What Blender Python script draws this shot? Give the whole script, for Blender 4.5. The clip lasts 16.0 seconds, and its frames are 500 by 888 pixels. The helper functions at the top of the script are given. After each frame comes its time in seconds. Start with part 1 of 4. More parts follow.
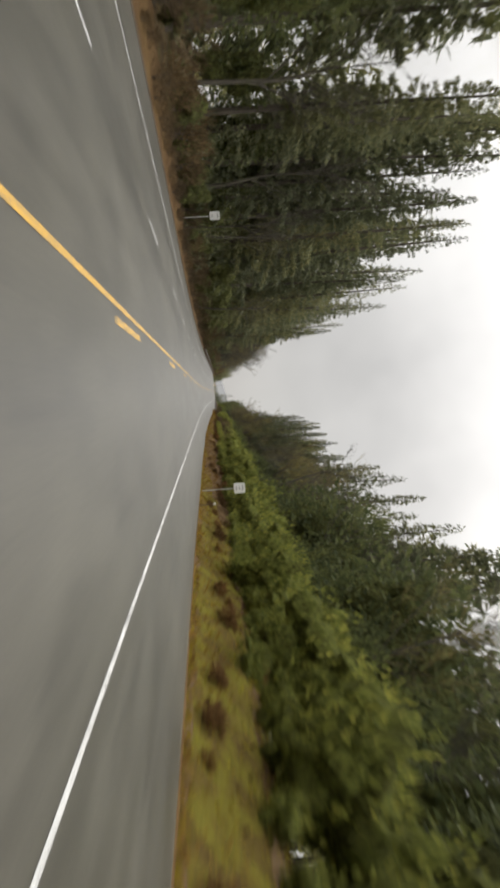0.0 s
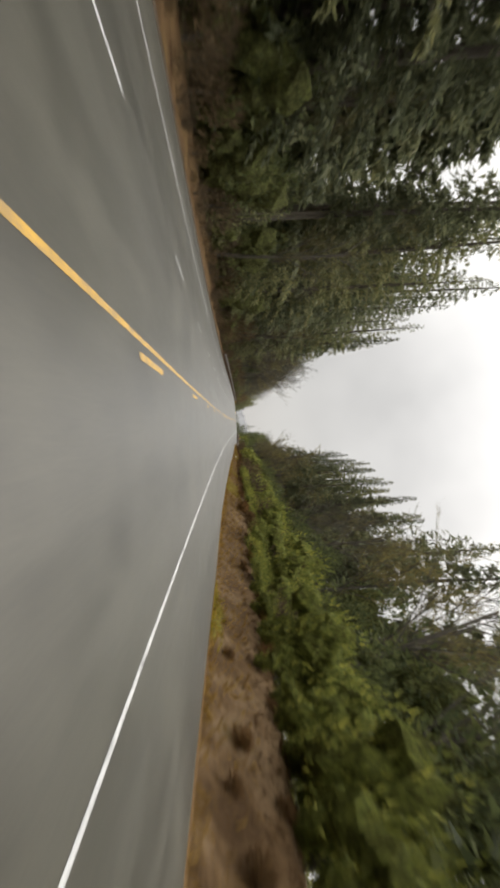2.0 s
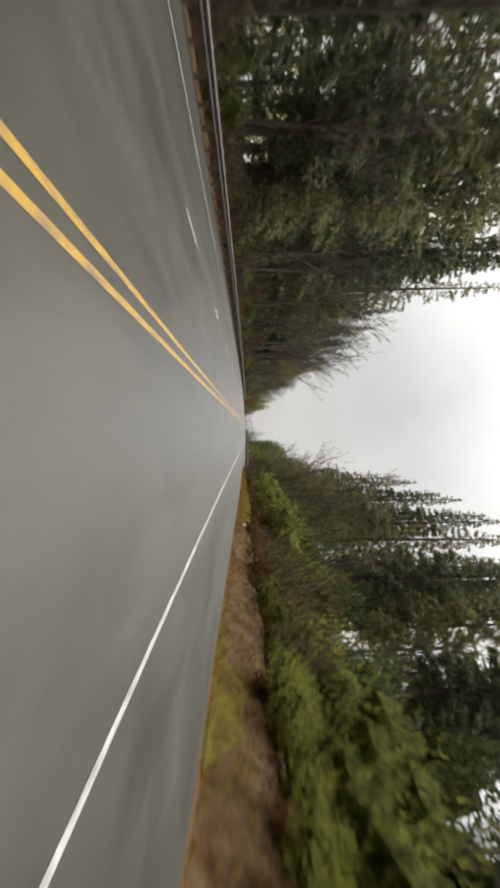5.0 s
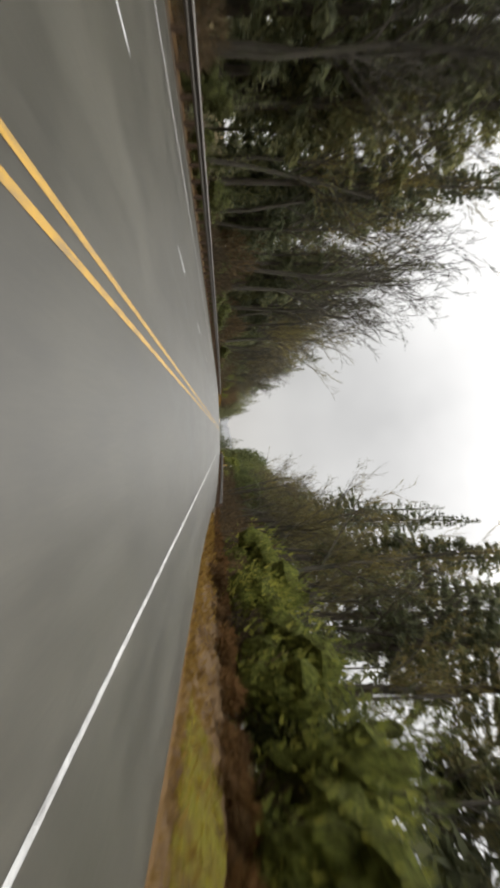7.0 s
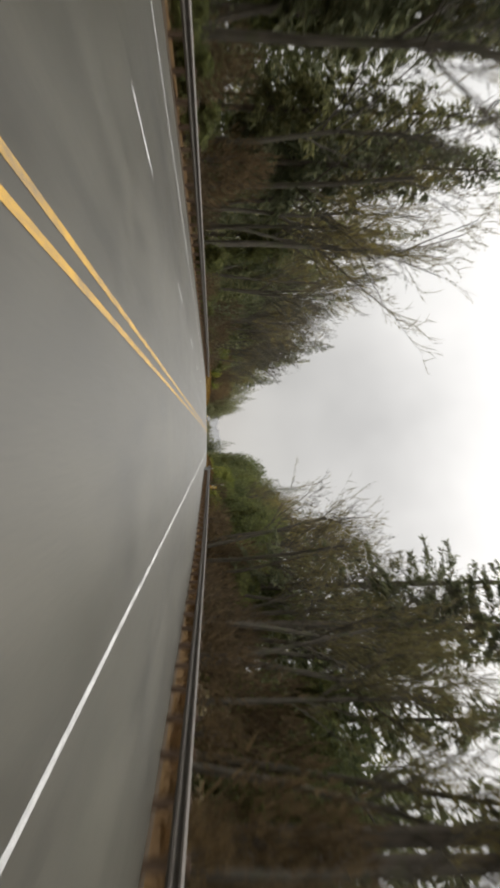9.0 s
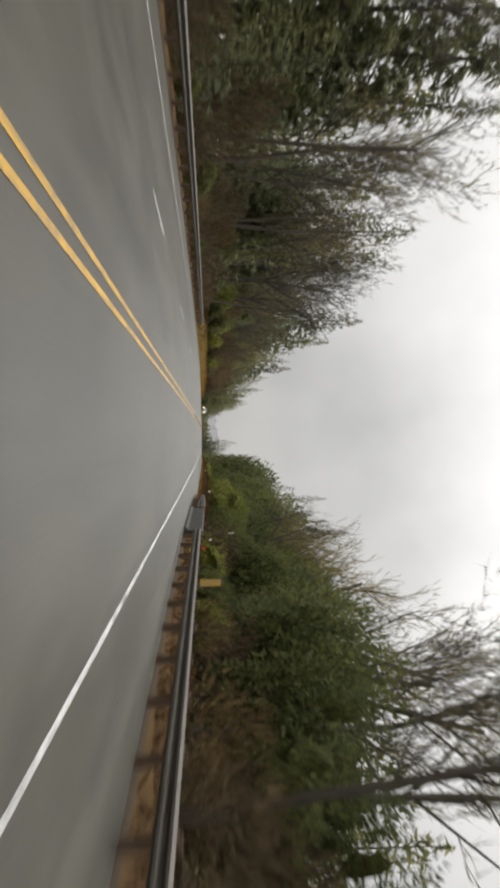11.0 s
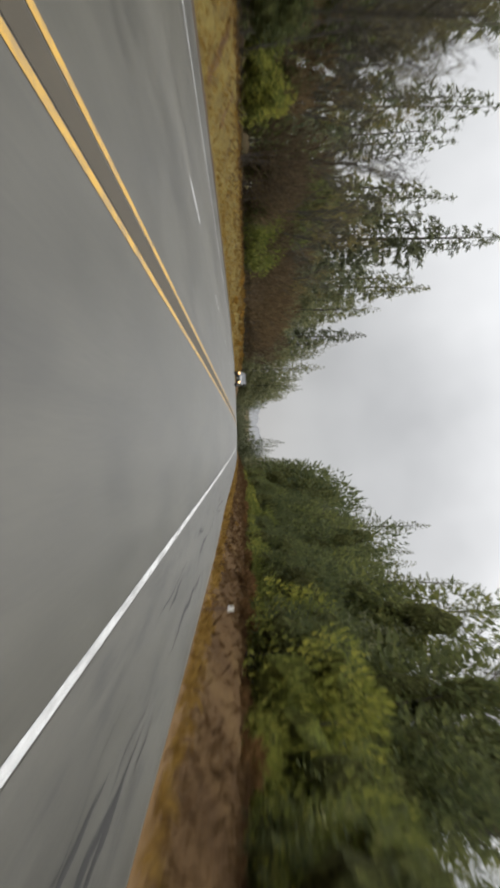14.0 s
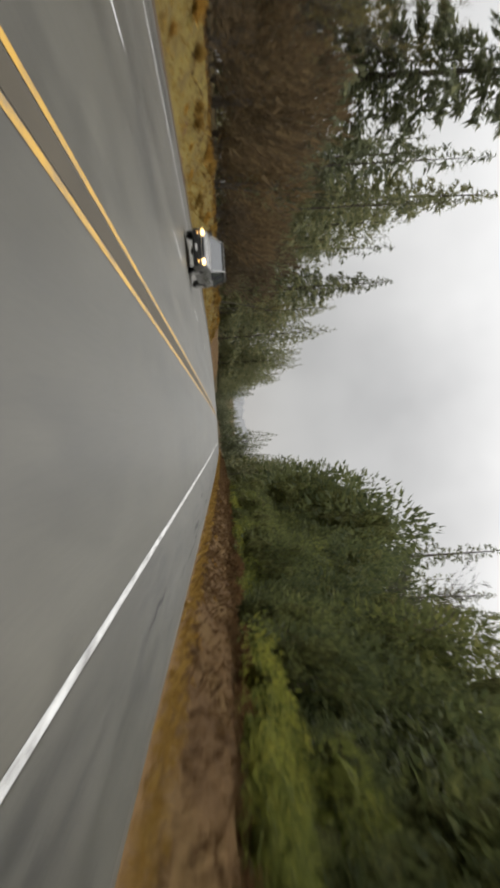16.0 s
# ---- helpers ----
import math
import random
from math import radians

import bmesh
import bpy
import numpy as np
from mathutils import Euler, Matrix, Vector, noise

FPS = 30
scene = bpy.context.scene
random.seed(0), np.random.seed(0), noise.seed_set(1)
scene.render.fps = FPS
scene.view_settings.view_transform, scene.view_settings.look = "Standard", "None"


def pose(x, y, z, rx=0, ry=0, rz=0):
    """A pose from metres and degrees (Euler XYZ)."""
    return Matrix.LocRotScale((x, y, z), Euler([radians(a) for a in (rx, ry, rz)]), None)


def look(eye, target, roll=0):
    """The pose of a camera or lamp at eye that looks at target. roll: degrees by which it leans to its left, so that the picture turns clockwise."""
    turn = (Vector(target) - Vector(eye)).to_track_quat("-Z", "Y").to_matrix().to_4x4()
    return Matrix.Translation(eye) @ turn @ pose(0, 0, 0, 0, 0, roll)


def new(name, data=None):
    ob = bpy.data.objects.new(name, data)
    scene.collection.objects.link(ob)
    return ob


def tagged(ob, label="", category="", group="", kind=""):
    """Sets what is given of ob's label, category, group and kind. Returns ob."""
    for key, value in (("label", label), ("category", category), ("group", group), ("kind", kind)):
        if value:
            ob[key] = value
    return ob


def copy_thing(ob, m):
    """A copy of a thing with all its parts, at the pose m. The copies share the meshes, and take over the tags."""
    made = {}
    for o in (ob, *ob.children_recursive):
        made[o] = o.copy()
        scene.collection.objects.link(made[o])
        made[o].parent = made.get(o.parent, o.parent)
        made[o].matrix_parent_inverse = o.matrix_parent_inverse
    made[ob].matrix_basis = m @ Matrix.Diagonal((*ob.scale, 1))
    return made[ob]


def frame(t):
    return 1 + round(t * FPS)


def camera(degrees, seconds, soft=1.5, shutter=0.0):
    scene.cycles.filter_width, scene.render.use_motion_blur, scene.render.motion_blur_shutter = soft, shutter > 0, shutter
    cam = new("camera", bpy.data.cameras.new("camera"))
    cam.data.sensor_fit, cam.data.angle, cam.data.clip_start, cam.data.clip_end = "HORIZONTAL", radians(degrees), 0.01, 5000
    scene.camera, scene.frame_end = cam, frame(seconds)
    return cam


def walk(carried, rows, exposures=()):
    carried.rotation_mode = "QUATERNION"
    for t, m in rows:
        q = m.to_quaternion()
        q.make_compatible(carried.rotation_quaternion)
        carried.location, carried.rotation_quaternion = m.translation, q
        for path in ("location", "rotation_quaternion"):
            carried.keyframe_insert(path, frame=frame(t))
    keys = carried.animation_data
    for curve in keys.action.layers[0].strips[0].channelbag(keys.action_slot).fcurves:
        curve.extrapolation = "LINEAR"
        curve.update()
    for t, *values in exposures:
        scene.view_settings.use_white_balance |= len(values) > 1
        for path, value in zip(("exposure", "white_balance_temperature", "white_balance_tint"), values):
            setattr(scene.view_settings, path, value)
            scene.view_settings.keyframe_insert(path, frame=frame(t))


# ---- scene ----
# The road runs along +y; x = 0 is the solid yellow line, z follows the road's long profile.

# ---- camera ----
cam = camera(43.03, 16.0, soft=3.5, shutter=0.4)
PATH = [
    (0.0, 1.329, 0.000, 1.170, 116.7465, -85.1563, -31.4432),
    (0.5, 1.076, 15.358, 0.832, 127.2718, -86.8007, -40.5992),
    (1.0, 1.117, 30.628, 0.496, 144.3046, -88.5512, -56.8693),
    (1.5, 1.076, 45.812, 0.162, 113.8696, -88.0490, -26.6185),
    (2.0, 1.251, 60.911, -0.170, 99.8980, -86.5684, -11.8082),
    (2.5, 1.285, 75.928, -0.476, 155.9365, -88.3987, -66.8206),
    (3.0, 1.383, 90.864, -0.738, 133.4119, -89.1540, -44.8756),
    (3.5, 1.456, 105.723, -0.956, 79.6129, -87.8069, 9.1858),
    (6.0, 1.678, 178.943, -1.411, 136.7667, -88.8190, -48.0511),
    (6.5, 1.773, 193.395, -1.400, -173.9602, -88.9567, -97.0622),
    (7.0, 1.648, 207.791, -1.396, 160.2188, -87.7174, -70.9423),
    (7.5, 1.664, 222.135, -1.399, -162.6292, -87.2622, -107.2582),
    (8.0, 1.631, 236.432, -1.409, -146.0957, -86.3866, -124.1651),
    (8.5, 1.616, 250.685, -1.427, -150.3564, -86.5110, -120.4452),
    (9.0, 1.575, 264.900, -1.451, -172.5026, -86.8605, -98.0296),
    (9.5, 1.613, 279.080, -1.483, -176.2324, -86.8579, -94.1179),
    (12.0, 1.911, 349.646, -1.744, 175.5655, -86.2099, -87.0496),
    (12.5, 2.011, 363.731, -1.826, 167.5565, -85.3966, -79.8007),
    (13.0, 2.168, 377.820, -1.934, -169.1459, -86.9382, -103.0488),
    (13.5, 2.219, 391.919, -2.067, 167.4983, -89.3377, -78.9572),
    (14.0, 2.389, 406.035, -2.227, 46.6022, -89.2402, 42.7428),
    (14.5, 2.254, 420.174, -2.413, 85.7318, -89.7578, 3.4807),
    (15.0, 2.296, 434.343, -2.626, 89.4451, -89.0670, 0.2100),
    (15.5, 2.444, 448.550, -2.865, 99.8962, -88.0971, -10.1497),
    (16.0, 2.322, 462.801, -3.131, 102.8300, -86.7250, -14.1900),
]
walk(cam, [(t, pose(x, y, z, a, b, c)) for t, x, y, z, a, b, c in PATH], [(0.0, -0.12, 6600, 10), (1.0, 0.03, 6600, 10), (3.5, 0.02, 6600, 10), (7.5, -0.02, 6500, 10), (9.0, -0.10, 6600, 10), (12.0, -0.32, 6400, 10), (12.5, -0.36, 6200, 10), (14.5, -0.20, 6350, 10), (16.0, -0.26, 6450, 10)])

# ---- light: an overcast, rainy winter day ----
world = bpy.data.worlds.new("overcast_sky")
scene.world = world
world.use_nodes = True
wn, wl = world.node_tree.nodes, world.node_tree.links
wn.clear()
w_out = wn.new("ShaderNodeOutputWorld")
w_bg = wn.new("ShaderNodeBackground")
w_sky = wn.new("ShaderNodeTexSky")
w_sky.sky_type, w_sky.sun_disc = "NISHITA", False
w_sky.sun_elevation, w_sky.sun_rotation = radians(38), radians(20)
w_gain = wn.new("ShaderNodeVectorMath")
w_gain.operation = "SCALE"
w_gain.inputs["Scale"].default_value = 0.10
w_co = wn.new("ShaderNodeTexCoord")
w_n1 = wn.new("ShaderNodeTexNoise")
w_n1.inputs["Scale"].default_value = 2.6
w_n1.inputs["Detail"].default_value = 4
w_n1.inputs["Roughness"].default_value = 0.5
w_ramp = wn.new("ShaderNodeValToRGB")
w_ramp.color_ramp.elements[0].position, w_ramp.color_ramp.elements[0].color = 0.32, (0.635, 0.63, 0.62, 1)
w_ramp.color_ramp.elements[1].position, w_ramp.color_ramp.elements[1].color = 0.72, (0.955, 0.945, 0.925, 1)
w_mix = wn.new("ShaderNodeMix")
w_mix.data_type = "RGBA"
w_mix.inputs["Factor"].default_value = 0.96
wl.new(w_sky.outputs[0], w_gain.inputs[0])
wl.new(w_co.outputs["Generated"], w_n1.inputs["Vector"])
wl.new(w_n1.outputs["Fac"], w_ramp.inputs["Fac"])
wl.new(w_gain.outputs[0], w_mix.inputs["A"])
wl.new(w_ramp.outputs["Color"], w_mix.inputs["B"])
# an overcast sky is brighter overhead than at the horizon
w_sep = wn.new("ShaderNodeSeparateXYZ")
w_sq = wn.new("ShaderNodeMath")
w_sq.operation = "POWER"
w_sq.use_clamp = True
w_sq.inputs[1].default_value = 2.0
w_up = wn.new("ShaderNodeMapRange")
w_up.inputs["From Min"].default_value, w_up.inputs["From Max"].default_value = 0.0, 1.0
w_up.inputs["To Min"].default_value, w_up.inputs["To Max"].default_value = 0.90, 5.8
w_dome = wn.new("ShaderNodeVectorMath")
w_dome.operation = "SCALE"
wl.new(w_co.outputs["Generated"], w_sep.inputs[0])
wl.new(w_sep.outputs["Z"], w_sq.inputs[0])
wl.new(w_sq.outputs[0], w_up.inputs["Value"])
wl.new(w_up.outputs[0], w_dome.inputs["Scale"])
wl.new(w_mix.outputs["Result"], w_dome.inputs[0])
wl.new(w_dome.outputs[0], w_bg.inputs["Color"])
w_bg.inputs["Strength"].default_value = 0.88
wl.new(w_bg.outputs[0], w_out.inputs["Surface"])

sun_data = bpy.data.lights.new("sun", "SUN")
sun_data.energy, sun_data.angle, sun_data.color = 0.7, radians(30), (1.0, 0.97, 0.92)
sun = new("sun", sun_data)
sun.matrix_world = look((60, 500, 400), (0, 200, 0))


# ---- materials ----
class Nodes:
    """A principled material with small helpers to wire noise into it."""

    def __init__(self, name, rough=0.8, metal=0.0):
        self.mat = bpy.data.materials.new(name)
        self.mat.use_nodes = True
        self.n, self.l = self.mat.node_tree.nodes, self.mat.node_tree.links
        self.bsdf = self.n["Principled BSDF"]
        self.bsdf.inputs["Roughness"].default_value = rough
        self.bsdf.inputs["Metallic"].default_value = metal

    def coords(self, scale=(1, 1, 1), kind="Object"):
        tc, mp = self.n.new("ShaderNodeTexCoord"), self.n.new("ShaderNodeMapping")
        mp.inputs["Scale"].default_value = scale
        self.l.new(tc.outputs[kind], mp.inputs["Vector"])
        return mp.outputs["Vector"]

    def noise(self, scale, detail=4, co=None, rough=0.6):
        t = self.n.new("ShaderNodeTexNoise")
        t.inputs["Scale"].default_value, t.inputs["Detail"].default_value, t.inputs["Roughness"].default_value = scale, detail, rough
        if co is None:
            co = self.coords()
        self.l.new(co, t.inputs["Vector"])
        return t.outputs["Fac"]

    def ramp(self, fac, stops):
        r = self.n.new("ShaderNodeValToRGB")
        e = r.color_ramp.elements
        while len(e) < len(stops):
            e.new(0.5)
        for k, (p, c) in enumerate(stops):
            e[k].position, e[k].color = p, c if len(c) == 4 else (*c, 1)
        self.l.new(fac, r.inputs["Fac"])
        return r.outputs["Color"]

    def mix(self, fac, a, b, blend="MIX"):
        m = self.n.new("ShaderNodeMix")
        m.data_type, m.blend_type = "RGBA", blend
        for sock, val in (("Factor", fac), ("A", a), ("B", b)):
            if isinstance(val, (int, float)):
                m.inputs[sock].default_value = val
            elif isinstance(val, tuple):
                m.inputs[sock].default_value = val
            else:
                self.l.new(val, m.inputs[sock])
        return m.outputs["Result"]

    def colour(self, sock):
        self.l.new(sock, self.bsdf.inputs["Base Color"])
        return self

    def rough(self, fac, lo, hi):
        m = self.n.new("ShaderNodeMapRange")
        m.inputs["To Min"].default_value, m.inputs["To Max"].default_value = lo, hi
        self.l.new(fac, m.inputs["Value"])
        self.l.new(m.outputs[0], self.bsdf.inputs["Roughness"])
        return self

    def bump(self, fac, strength=0.3, dist=0.02):
        b = self.n.new("ShaderNodeBump")
        b.inputs["Strength"].default_value, b.inputs["Distance"].default_value = strength, dist
        self.l.new(fac, b.inputs["Height"])
        self.l.new(b.outputs[0], self.bsdf.inputs["Normal"])
        return self

    def island(self):
        return self.n.new("ShaderNodeNewGeometry").outputs["Random Per Island"]

    def each(self):
        return self.n.new("ShaderNodeObjectInfo").outputs["Random"]


def make_asphalt():
    m = Nodes("wet_asphalt", 0.4)
    fine = m.noise(22, 3)
    lanes = m.noise(1.0, 4, m.coords((0.55, 0.02, 1)))
    broad = m.noise(0.16, 4)
    a = m.ramp(lanes, [(0.30, (0.056, 0.053, 0.041)), (0.52, (0.067, 0.063, 0.049)), (0.74, (0.080, 0.075, 0.059))])
    b = m.ramp(fine, [(0.3, (0.68, 0.68, 0.68)), (0.7, (1.25, 1.25, 1.25))])
    c = m.ramp(broad, [(0.3, (0.82, 0.82, 0.83)), (0.7, (1.15, 1.14, 1.12))])
    streak = m.noise(1.0, 6, m.coords((1.1, 0.07, 1)), 0.7)
    mottle = m.noise(0.9, 6, m.coords((1.0, 0.35, 1)), 0.75)
    damp = m.ramp(mottle, [(0.36, (0.74, 0.74, 0.74)), (0.50, (1.0, 1.0, 1.0)), (0.66, (1.16, 1.16, 1.15))])
    wet = m.mix(1.0, m.ramp(streak, [(0.55, (1, 1, 1)), (0.70, (0.78, 0.78, 0.79))]), damp, "MULTIPLY")
    m.colour(m.mix(1.0, m.mix(1.0, m.mix(1.0, a, b, "MULTIPLY"), c, "MULTIPLY"), wet, "MULTIPLY"))
    m.rough(m.mix(0.5, lanes, mottle), 0.24, 0.56).bump(fine, 0.18, 0.005)
    return m.mat


def make_shoulder():
    """Older pavement: cracked, patched and blotched with standing damp."""
    m = Nodes("cracked_shoulder_asphalt", 0.45)
    fine = m.noise(24, 3)
    streak = m.noise(1.0, 7, m.coords((2.6, 0.42, 1)), 0.78)
    blot = m.noise(1.0, 5, m.coords((0.9, 0.12, 1)), 0.7)
    a = m.ramp(blot, [(0.36, (0.038, 0.036, 0.028)), (0.50, (0.054, 0.051, 0.040)), (0.66, (0.068, 0.064, 0.051))])
    c = m.ramp(streak, [(0.42, (0.62, 0.62, 0.63)), (0.47, (1.0, 1.0, 1.0)), (0.70, (1.2, 1.19, 1.17))])
    d = m.ramp(fine, [(0.3, (0.7, 0.7, 0.7)), (0.7, (1.25, 1.25, 1.25))])
    m.colour(m.mix(1.0, m.mix(1.0, a, c, "MULTIPLY"), d, "MULTIPLY"))
    m.rough(blot, 0.34, 0.62).bump(fine, 0.35, 0.008)
    return m.mat


def make_paint(name, col, wear):
    m = Nodes(name, 0.55)
    w = m.noise(9, 5)
    v = m.noise(1.3, 3)
    m.colour(m.mix(m.ramp(w, [(0.38, (0, 0, 0)), (0.52, (1, 1, 1))]), (0.11, 0.105, 0.10, 1), m.mix(v, col, tuple(c * wear for c in col[:3]) + (1,))))
    return m.mat


def make_ground():
    m = Nodes("forest_ground", 0.95)
    m.bsdf.inputs["Specular IOR Level"].default_value = 0.06
    a, b, c = m.noise(0.35, 5), m.noise(3.2, 5), m.noise(14, 3)
    base = m.ramp(a, [(0.30, (0.040, 0.030, 0.018)), (0.48, (0.082, 0.058, 0.032)), (0.60, (0.072, 0.066, 0.025)), (0.75, (0.052, 0.060, 0.021))])
    m.colour(m.mix(1.0, base, m.ramp(b, [(0.25, (0.5, 0.5, 0.5)), (0.75, (1.35, 1.3, 1.2))]), "MULTIPLY"))
    m.bump(c, 0.7, 0.06)
    return m.mat


def make_earth():
    m = Nodes("eroded_bank_earth", 0.95)
    m.bsdf.inputs["Specular IOR Level"].default_value = 0.06
    a, b, c = m.noise(0.5, 5), m.noise(4.0, 5), m.noise(16, 3)
    base = m.ramp(a, [(0.32, (0.066, 0.040, 0.020)), (0.46, (0.112, 0.071, 0.036)), (0.60, (0.172, 0.118, 0.068)), (0.75, (0.125, 0.088, 0.038))])
    m.colour(m.mix(1.0, base, m.ramp(b, [(0.25, (0.6, 0.58, 0.56)), (0.75, (1.22, 1.2, 1.15))]), "MULTIPLY"))
    m.bump(b, 0.9, 0.12)
    return m.mat


def make_litter():
    m = Nodes("bracken_litter", 0.95)
    m.bsdf.inputs["Specular IOR Level"].default_value = 0.06
    a, b, c = m.noise(0.4, 4), m.noise(13.0, 6, None, 0.75), m.noise(30, 4)
    base = m.ramp(a, [(0.34, (0.074, 0.045, 0.022)), (0.50, (0.100, 0.062, 0.029)), (0.66, (0.124, 0.082, 0.036))])
    m.colour(m.mix(1.0, base, m.ramp(b, [(0.30, (0.62, 0.60, 0.58)), (0.70, (1.30, 1.26, 1.2))]), "MULTIPLY"))
    m.bump(c, 0.8, 0.05)
    return m.mat


def make_carpet(name, stops):
    """A low close cover of moss or flattened grass."""
    m = Nodes(name, 0.95)
    m.bsdf.inputs["Specular IOR Level"].default_value = 0.05
    a, b, c = m.noise(0.9, 5, None, 0.7), m.noise(9.0, 6, None, 0.75), m.noise(30, 4)
    base = m.ramp(a, stops)
    m.colour(m.mix(1.0, base, m.ramp(b, [(0.30, (0.55, 0.55, 0.55)), (0.70, (1.35, 1.35, 1.3))]), "MULTIPLY"))
    m.bump(c, 0.8, 0.04)
    return m.mat


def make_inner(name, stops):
    """Filler inside a bush: dead brown twigs and green sprays, shaded gaps painted in dark."""
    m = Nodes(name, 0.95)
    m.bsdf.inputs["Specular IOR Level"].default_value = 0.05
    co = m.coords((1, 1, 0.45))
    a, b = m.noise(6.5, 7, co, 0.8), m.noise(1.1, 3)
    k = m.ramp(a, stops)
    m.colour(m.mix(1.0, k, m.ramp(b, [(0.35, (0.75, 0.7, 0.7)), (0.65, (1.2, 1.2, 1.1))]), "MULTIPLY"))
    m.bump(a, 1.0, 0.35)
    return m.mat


def make_leaf(name, stops, rough=0.7, sheen=0.25):
    """Foliage: colour by leaf or spray, and a second step from plant to plant."""
    m = Nodes(name, rough)
    k = m.ramp(m.island(), stops)
    m.colour(m.mix(1.0, k, m.ramp(m.each(), [(0.0, (0.70, 0.72, 0.72)), (0.5, (1.0, 1.0, 1.0)), (1.0, (1.30, 1.22, 1.0))]), "MULTIPLY"))
    m.bsdf.inputs["Specular IOR Level"].default_value = sheen
    thin, mixer = m.n.new("ShaderNodeBsdfTranslucent"), m.n.new("ShaderNodeMixShader")
    mixer.inputs["Fac"].default_value = 0.5
    m.l.new(m.bsdf.inputs["Base Color"].links[0].from_socket, thin.inputs["Color"])
    m.l.new(m.bsdf.outputs[0], mixer.inputs[1])
    m.l.new(thin.outputs[0], mixer.inputs[2])
    m.l.new(mixer.outputs[0], m.n["Material Output"].inputs["Surface"])
    return m.mat


def make_bark(name, dark, light):
    m = Nodes(name, 0.9)
    v = m.noise(6, 5, m.coords((1, 1, 0.18)))
    p = m.noise(0.7, 3)
    m.colour(m.mix(m.ramp(p, [(0.52, (0, 0, 0)), (0.72, (0.75, 0.75, 0.75))]), m.ramp(v, [(0.3, dark), (0.7, light)]), (0.055, 0.062, 0.022, 1)))
    m.bump(v, 0.6, 0.03)
    return m.mat


def make_plain(name, col, rough=0.6, metal=0.0, vary=0.25, scale=7, gloss=0.5):
    m = Nodes(name, rough, metal)
    m.bsdf.inputs["Specular IOR Level"].default_value = gloss
    v = m.noise(scale, 5)
    m.colour(m.ramp(v, [(0.25, tuple(c * (1 - vary) for c in col)), (0.75, tuple(c * (1 + vary) for c in col))]))
    m.rough(v, max(0.03, rough - 0.12), min(1, rough + 0.12))
    return m.mat


def make_lamp(name, col, power):
    m = Nodes(name, 0.2)
    m.bsdf.inputs["Base Color"].default_value = (*col, 1)
    m.bsdf.inputs["Emission Color"].default_value = (*col, 1)
    m.bsdf.inputs["Emission Strength"].default_value = power
    return m.mat


ASPHALT = make_asphalt()
SHOULDER = make_shoulder()
CRACK = make_plain("wet_crack_tar", (0.020, 0.019, 0.018), 0.55, gloss=0.25)
WHITE = make_paint("white_road_paint", (0.66, 0.66, 0.64, 1), 0.72)
YELLOW = make_paint("yellow_road_paint", (0.62, 0.355, 0.035, 1), 0.65)
RUMBLE = make_plain("rumble_strip_asphalt", (0.066, 0.056, 0.040), 0.75, scale=4, gloss=0.2)
GRAVEL = make_plain("shoulder_gravel", (0.125, 0.076, 0.034), 0.95, scale=16, gloss=0.06)
DARK_GRAVEL = make_plain("damp_leaf_strewn_gravel", (0.066, 0.050, 0.034), 0.95, vary=0.45, scale=9, gloss=0.08)
GROUND = make_ground()
EARTH = make_earth()
LITTER = make_litter()
MOSS_CARPET = make_carpet("yellow_green_moss", [(0.34, (0.095, 0.060, 0.024)), (0.46, (0.122, 0.092, 0.024)), (0.58, (0.168, 0.148, 0.026)), (0.74, (0.118, 0.112, 0.028))])
GOLD_CARPET = make_carpet("flattened_gold_grass", [(0.34, (0.092, 0.064, 0.026)), (0.50, (0.140, 0.104, 0.033)), (0.68, (0.165, 0.128, 0.038))])
# the darkest stops paint the shade between sprays into the filler
INNER = make_inner("shaded_inner_filler", [(0.36, (0.030, 0.030, 0.015)), (0.48, (0.082, 0.088, 0.034)), (0.60, (0.160, 0.172, 0.058))])
BRIGHT_INNER = make_inner("shaded_broom_filler", [(0.36, (0.044, 0.048, 0.017)), (0.47, (0.112, 0.126, 0.034)), (0.60, (0.215, 0.236, 0.055))])
FIR = make_leaf("fir_needles", [(0.0, (0.098, 0.108, 0.062)), (0.5, (0.158, 0.170, 0.094)), (1.0, (0.235, 0.236, 0.122))])
CEDAR = make_leaf("cedar_sprays", [(0.0, (0.066, 0.080, 0.034)), (0.5, (0.104, 0.122, 0.048)), (1.0, (0.162, 0.172, 0.062))])
BROOM = make_leaf("green_shrub_leaves", [(0.0, (0.112, 0.128, 0.033)), (0.5, (0.196, 0.218, 0.048)), (1.0, (0.310, 0.305, 0.068))])
MOSS = make_leaf("mossy_twigs", [(0.0, (0.110, 0.092, 0.042)), (0.5, (0.170, 0.146, 0.058)), (1.0, (0.225, 0.190, 0.082))])
GRASS = make_leaf("winter_grass", [(0.0, (0.110, 0.105, 0.012)), (0.4, (0.245, 0.220, 0.018)), (0.75, (0.335, 0.282, 0.030)), (1.0, (0.38, 0.250, 0.060))], 0.85, 0.1)
STRAW = make_leaf("dry_tawny_grass", [(0.0, (0.14, 0.078, 0.020)), (0.5, (0.300, 0.180, 0.042)), (1.0, (0.42, 0.275, 0.080))], 0.85, 0.1)
BRACKEN = make_leaf("dead_bracken", [(0.0, (0.078, 0.044, 0.021)), (0.5, (0.145, 0.083, 0.038)), (1.0, (0.205, 0.128, 0.058))], 0.95, 0.08)
FIRBARK = make_bark("fir_bark", (0.042, 0.034, 0.025), (0.118, 0.098, 0.075))
